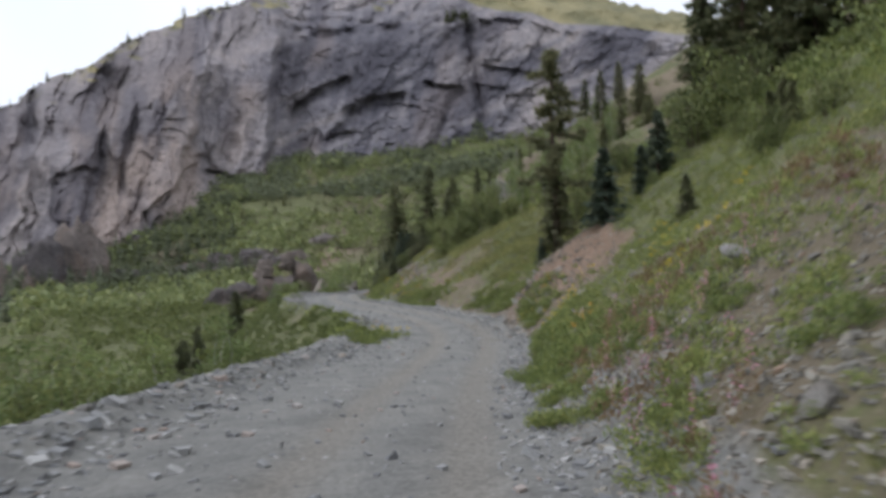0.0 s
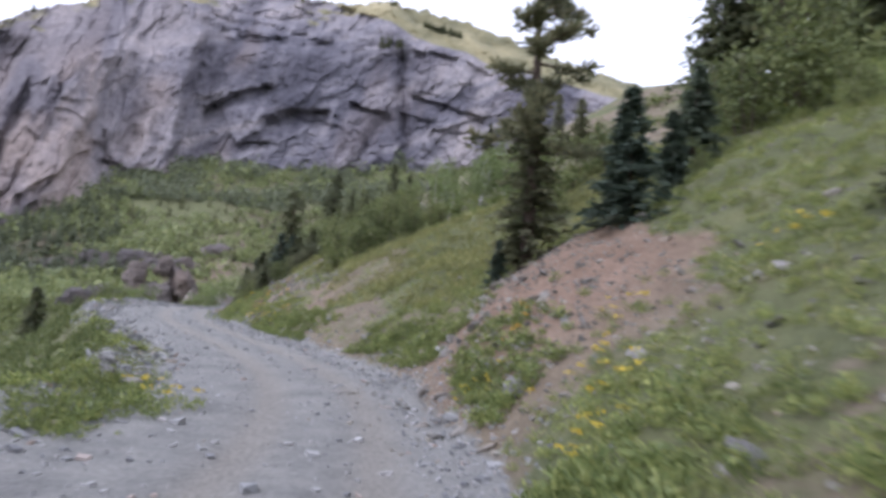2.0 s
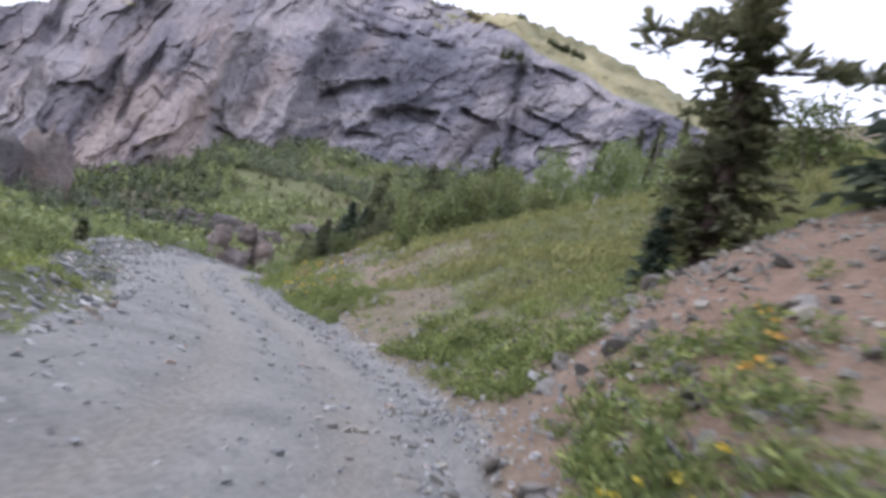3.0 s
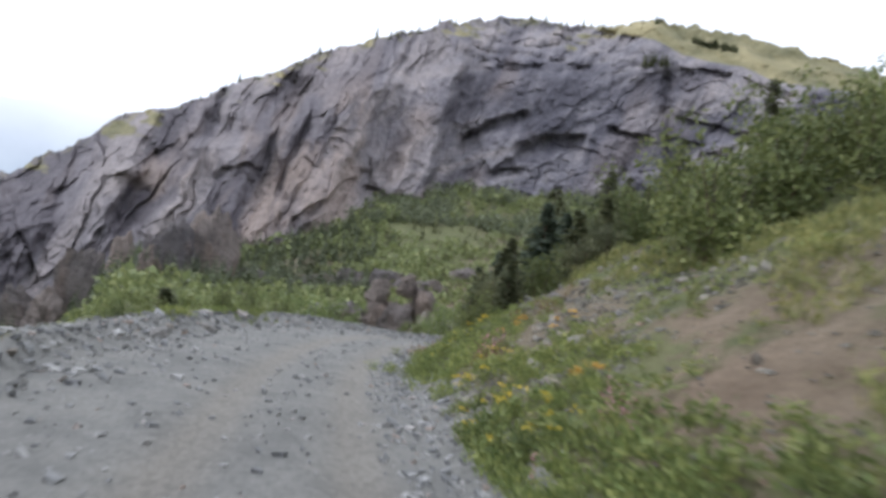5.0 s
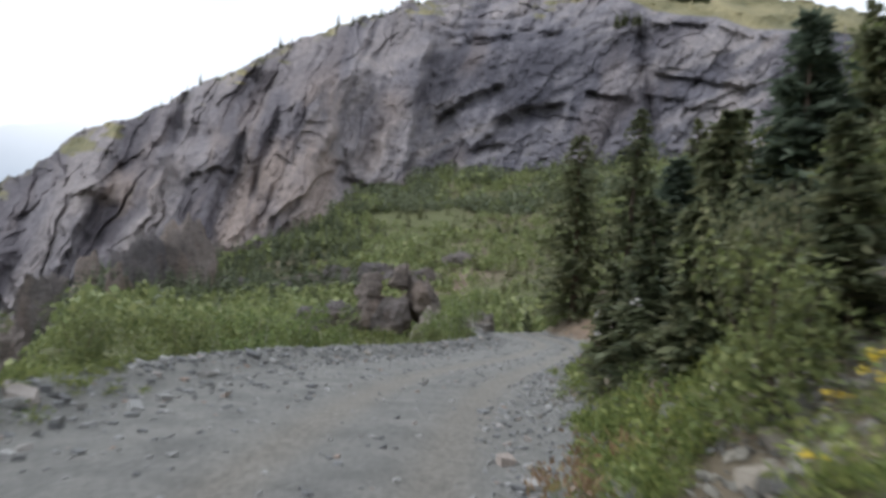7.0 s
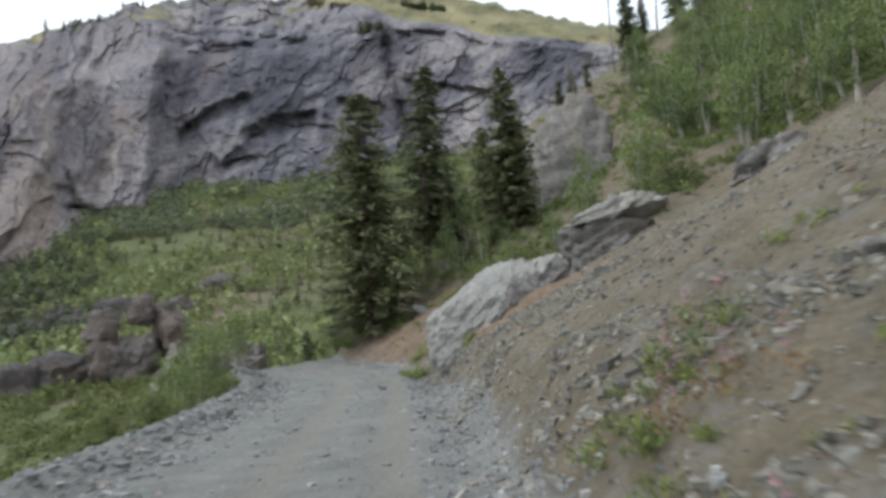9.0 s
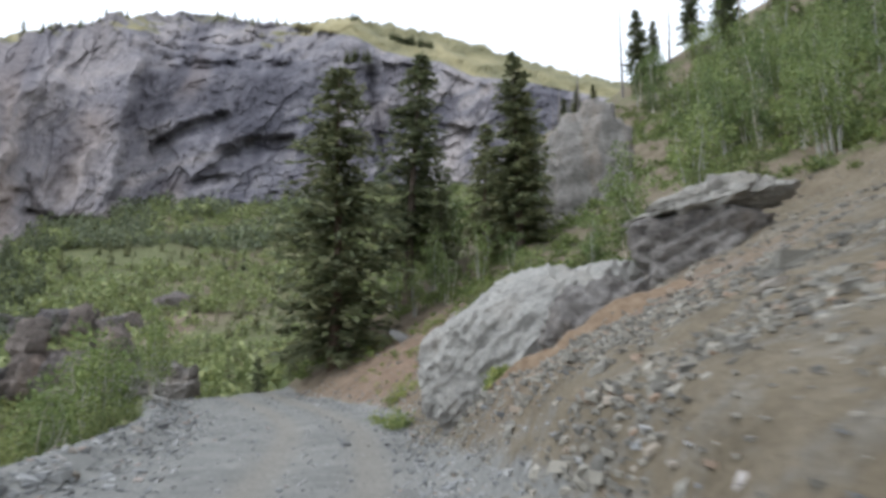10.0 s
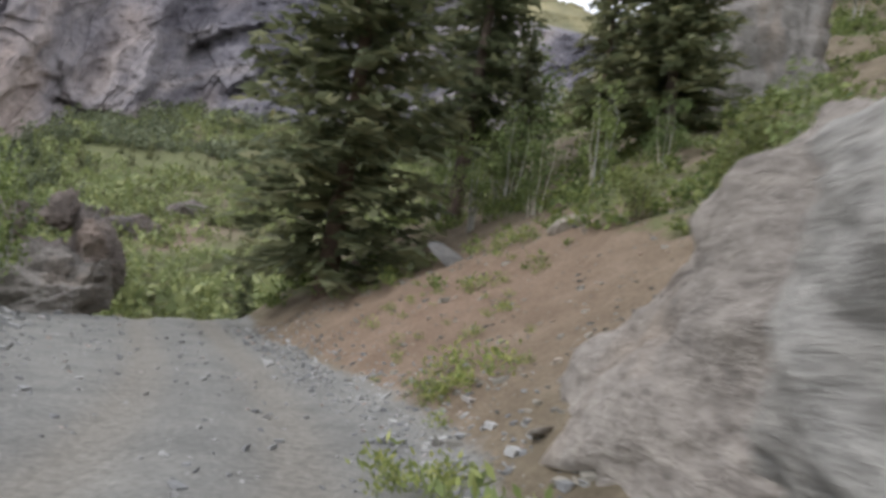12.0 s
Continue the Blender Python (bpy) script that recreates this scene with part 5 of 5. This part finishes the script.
for k, (cx, cy) in enumerate(((3.2, 26.3), (-3.6, 47.6), (-4.4, 48.9), (-2.9, 43.6), (2.9, 16.4), (2.5, 14.6))):
    flower_patch(cx, cy, 0.35, 6, ORANGE_FLOWER, "clump of orange-yellow wildflowers on the bank", 0.28, 0.03, seed=40 + k)
for k, (cx, cy) in enumerate(((1.7, 6.2), (2.1, 7.4), (2.7, 8.4), (2.0, 9.4), (3.5, 9.2), (3.0, 10.8), (4.2, 7.2), (2.6, 12.0), (4.6, 10.8), (-7.0, 66.6), (-6.4, 67.4), (-4.6, 46.9), (-2.6, 41.6), (1.6, 4.6))):
    flower_patch(cx, cy, 0.6, 6, PINK_FLOWER, "pink fireweed spikes with reddening leaves", 0.45, 0.018, RED_HERB if k % 2 else HERB, True, seed=60 + k)
for k, (cx, cy) in enumerate(((3.4, 11.6), (4.4, 12.8), (1.9, 11.2), (5.2, 9.6), (3.8, 14.4), (-7.4, 54.2), (-4.2, 50.6), (5.8, 12.0))):
    m = 12
    x, y = rh.normal(cx, 0.35, m), rh.normal(cy, 0.45, m)
    tagged(new("plant_patch", mesh_of("plant_patch", *tufts(rh, x, y, rh.gamma(6, 0.04, m) + 0.08, 50, 0.75, 0.13, leaf=0.55), RED_HERB)), "patch of plants with rust-red autumn leaves", "plants", kind="stuff")

# ---- woods and brush across the valley ----


def far_brush(name, rng, x, y, size, leaves, mat, label, tall=1.0, coarse=0.22):
    n = len(x)
    z = land(x, y)
    d = unit(rng.normal(0, 1, (n * leaves, 3)))
    d[:, 2] = np.abs(d[:, 2])
    s = np.repeat(size, leaves)[:, None]
    p = np.repeat(np.stack([x, y, z], -1), leaves, 0) + d * s * rng.uniform(0.5, 1.0, (n * leaves, 1)) * np.array([1, 1, tall])
    along = unit(rng.normal(0, 1, p.shape) + np.array([0, 0, 0.4])) * s * coarse * rng.uniform(0.5, 1.0, (len(p), 1))
    across = unit(np.cross(along, rng.normal(0, 1, p.shape))) * s * coarse * rng.uniform(0.35, 0.7, (len(p), 1))
    return tagged(new(name, mesh_of(name, *quads(p, along, across), mat)), label, "brush", kind="stuff")


def far_conifers(name, rng, x, y, h, mat, label, z=None):
    n, tiers, per = len(x), 9, 7
    z = land(x, y) if z is None else z
    q = np.tile(np.repeat(np.linspace(0.08, 0.97, tiers), per), n)[:, None]
    hh = np.repeat(h, tiers * per)[:, None]
    a = rng.uniform(0, 6.3, (n * tiers * per, 1))
    out = np.concatenate([np.cos(a), np.sin(a), 0 * a], 1)
    reach = 0.2 * hh * (1 - q) + 0.012 * hh
    p = np.repeat(np.stack([x, y, z], -1), tiers * per, 0) + np.array([0, 0, 1.0]) * q * hh + out * reach * rng.uniform(0.3, 0.8, a.shape)
    along = unit(out + np.array([0, 0, -0.35]) + rng.normal(0, 0.2, p.shape)) * (reach * 0.6 + 0.02 * hh)
    across = unit(np.cross(along, np.array([0, 0, 1.0]) + rng.normal(0, 0.4, p.shape))) * (reach * 0.3 + 0.02 * hh)
    return tagged(new(name, mesh_of(name, *quads(p, along, across), mat)), label, "trees", kind="stuff")


def far_places(rng, n, az0, az1, r0, r1):
    az, r = np.radians(rng.uniform(az0, az1, n)), np.sqrt(rng.uniform(r0 ** 2, r1 ** 2, n))
    return -3 + r * np.sin(az), 40 + r * np.cos(az)


rf = np.random.default_rng(808)
x, y = far_places(rf, 9000, -60, 14, 125, 400)
az, r = polar(x, y)
meadow = np.exp(-((r - 300 - (az + 12) * 1.5) / 26) ** 2) * (az < -2) * (az > -30)
keep = (fbm(x / 30, y / 30, 91, 4) + 0.22 - 0.1 * meadow - 0.4 * np.exp(-((r - 215) / 16) ** 2) * (az > -32) + 0.3 * (r > 330) > rf.normal(0, 0.15, len(x)))
x, y = x[keep], y[keep]
far_brush("far_brush", rf, x, y, rf.gamma(4, 0.5, len(x)) + 0.4, 44, HAZED_LEAF, "green brush and low woods across the valley")
x, y = far_places(rf, 2600, -45, 6, 310, 396)
keep = fbm(x / 25, y / 25, 95, 3) > -0.05
far_brush("far_woods", rf, x[keep], y[keep], rf.gamma(5, 0.5, keep.sum()) + 1.0, 40, HAZED_NEEDLE, "dark brush and woods under the cliff", 1.3)
x, y = far_places(rf, 2600, -62, -8, 150, 320)
az, r = polar(x, y)
keep = (fbm(x / 40, y / 40, 97, 3) > -0.1 + 0.9 * step(-27, -14, az) + rf.normal(0, 0.12, len(x))) & (r > rf.normal(190, 16, len(x)))
far_conifers("far_conifers", rf, x[keep], y[keep], rf.uniform(4, 10, keep.sum()), HAZED_NEEDLE, "dark conifer woods on the lower slopes")
x, y = far_places(rf, 320, -22, 12, 130, 330)
far_conifers("far_conifers", rf, x, y, rf.uniform(3, 8, len(x)), SPRUCE, "scattered conifers on the green slope")
# brush close behind the spurs, to the left of the road
x, y = far_places(rf, 2600, -75, -8, 22, 130)
keep = (x < np.interp(y, EDGE_Y, EDGE_X) - WIDE - 6) | (y > 118)
far_brush("valley_brush", rf, x[keep], y[keep], rf.gamma(5, 0.16, keep.sum()) + 0.3, 60, WILLOW, "green brush on the slope below the road", 1.1, 0.2)
# brush on the hillside above and beyond
n = 2600
y = rf.uniform(18, 122, n)
u = rf.uniform(14, 70, n)
x = np.interp(y, EDGE_Y, EDGE_X) + u
keep = (fbm(x / 12, y / 12, 99, 3) + 0.1 > 0) & ((y < 56) | (u > 20))
far_brush("hill_brush", rf, x[keep], y[keep], rf.gamma(5, 0.13, keep.sum()) + 0.2, 60, WILLOW, "green brush high on the hillside", 1.0, 0.2)
# scrub along the crest and on the summit meadow
hub = rf.uniform(-42, 2, 26)
A, V = hub[rf.integers(0, 26, 130)] + rf.normal(0, 0.7, 130), rf.uniform(0.975, 1.0, 130)
x, y, z, g, sh, tan = cliff_shape(A, V)
far_conifers("crest_trees", rf, x, y, rf.gamma(3, 0.9, len(x)) + 1.2, SPRUCE, "small dark trees along the cliff's crest", z - 0.5)
A, V = rf.uniform(3.2, 6.8, 90), rf.normal(0.9, 0.006, 90)
x, y, z, g, sh, tan = cliff_shape(A, V)
far_conifers("summit_thicket", rf, x, y, rf.uniform(4, 7, len(x)), SPRUCE, "dark thicket on the summit meadow", z - 0.5)
A, V = rf.uniform(-0.5, 1.6, 16), rf.normal(0.735, 0.01, 16)
x, y, z, g, sh, tan = cliff_shape(A, V)
far_conifers("ledge_firs", rf, x, y, rf.uniform(5, 11, len(x)), SPRUCE, "few dark firs on a cliff ledge", z - 0.5)
# a lone leafy weed in the crack below the boulder
m = 16
x, y = rh.normal(-6.75, 0.1, m), rh.normal(80.9, 0.12, m)
tagged(new("plant_patch", mesh_of("plant_patch", *tufts(rh, x, y, rh.gamma(6, 0.02, m) + 0.16, 40, 0.75, 0.12), HERB)), "bright green weed in the crack below the boulder", "plants", kind="stuff")
for cx, cy, r, m, tall in ((-8.1, 86.3, 0.22, 14, 0.05), (-8.25, 87.6, 0.25, 12, 0.04), (-7.6, 90.2, 0.4, 20, 0.045), (-7.2, 92.6, 0.5, 16, 0.03), (-6.4, 94.6, 0.5, 16, 0.035), (-8.2, 95.4, 0.4, 10, 0.03), (-6.0, 97.2, 0.6, 24, 0.05), (-7.6, 99.0, 0.6, 24, 0.05)):
    x, y = rh.normal(cx, r, m), rh.normal(cy, r, m)
    tagged(new("plant_patch", mesh_of("plant_patch", *tufts(rh, x, y, rh.gamma(6, tall, m) + 0.06, 56, 0.7, 0.15, leaf=0.5), HERB)), "small green plants on the reddish dirt slope", "plants", kind="stuff")
# leafy clumps on the slaty bank
for cx, cy, r, m in ((-7.1, 53.7, 0.3, 22), (-6.5, 51.4, 0.35, 30), (-5.8, 51.2, 0.35, 26), (-5.9, 50.2, 0.3, 24), (-6.8, 51.8, 0.3, 22), (-5.2, 50.0, 0.4, 28), (-6.0, 52.6, 0.3, 14), (-5.2, 51.0, 0.35, 20), (-4.4, 49.6, 0.4, 22), (-6.4, 49.4, 0.3, 20), (-4.6, 52.0, 0.3, 12), (-5.6, 48.4, 0.35, 22), (-4.6, 47.4, 0.4, 22), (-7.3, 55.6, 0.3, 16)):
    x, y = rh.normal(cx, r, m), rh.normal(cy, r * 1.1, m)
    tagged(new("plant_patch", mesh_of("plant_patch", *tufts(rh, x, y, rh.gamma(6, 0.036, m) + 0.08, 80, 0.7, 0.15, leaf=0.42), HERB)), "leafy green clump among slate on the bank", "plants", kind="stuff")
# plants low on the scree bank
for cx, cy, r, m in ((-7.8, 66.0, 0.3, 18), (-8.3, 65.4, 0.2, 10), (-7.4, 67.0, 0.3, 14), (-6.9, 67.4, 0.25, 10), (-7.3, 63.0, 0.35, 18), (-7.1, 61.8, 0.4, 22), (-6.8, 64.0, 0.35, 14), (-6.2, 62.6, 0.35, 12), (-5.8, 65.2, 0.35, 10), (-5.0, 63.4, 0.4, 14), (-3.6, 66.0, 0.4, 12), (-4.6, 68.4, 0.3, 8), (-6.4, 60.2, 0.4, 20), (1.5, 75.0, 0.5, 14)):
    x, y = rh.normal(cx, r, m), rh.normal(cy, r * 1.2, m)
    tagged(new("plant_patch", mesh_of("plant_patch", *tufts(rh, x, y, rh.gamma(6, 0.028, m) + 0.06, 50, 0.7, 0.15, leaf=0.6), HERB)), "small green plants low on the scree bank", "plants", kind="stuff")
for k, (cx, cy) in enumerate(((-7.4, 62.6), (-7.0, 63.4), (-6.6, 61.9), (-7.9, 64.6), (-6.2, 63.2))):
    flower_patch(cx, cy, 0.5, 5, PINK_FLOWER, "pink fireweed spikes with reddening leaves", 0.4, 0.018, HERB, True, seed=90 + k)
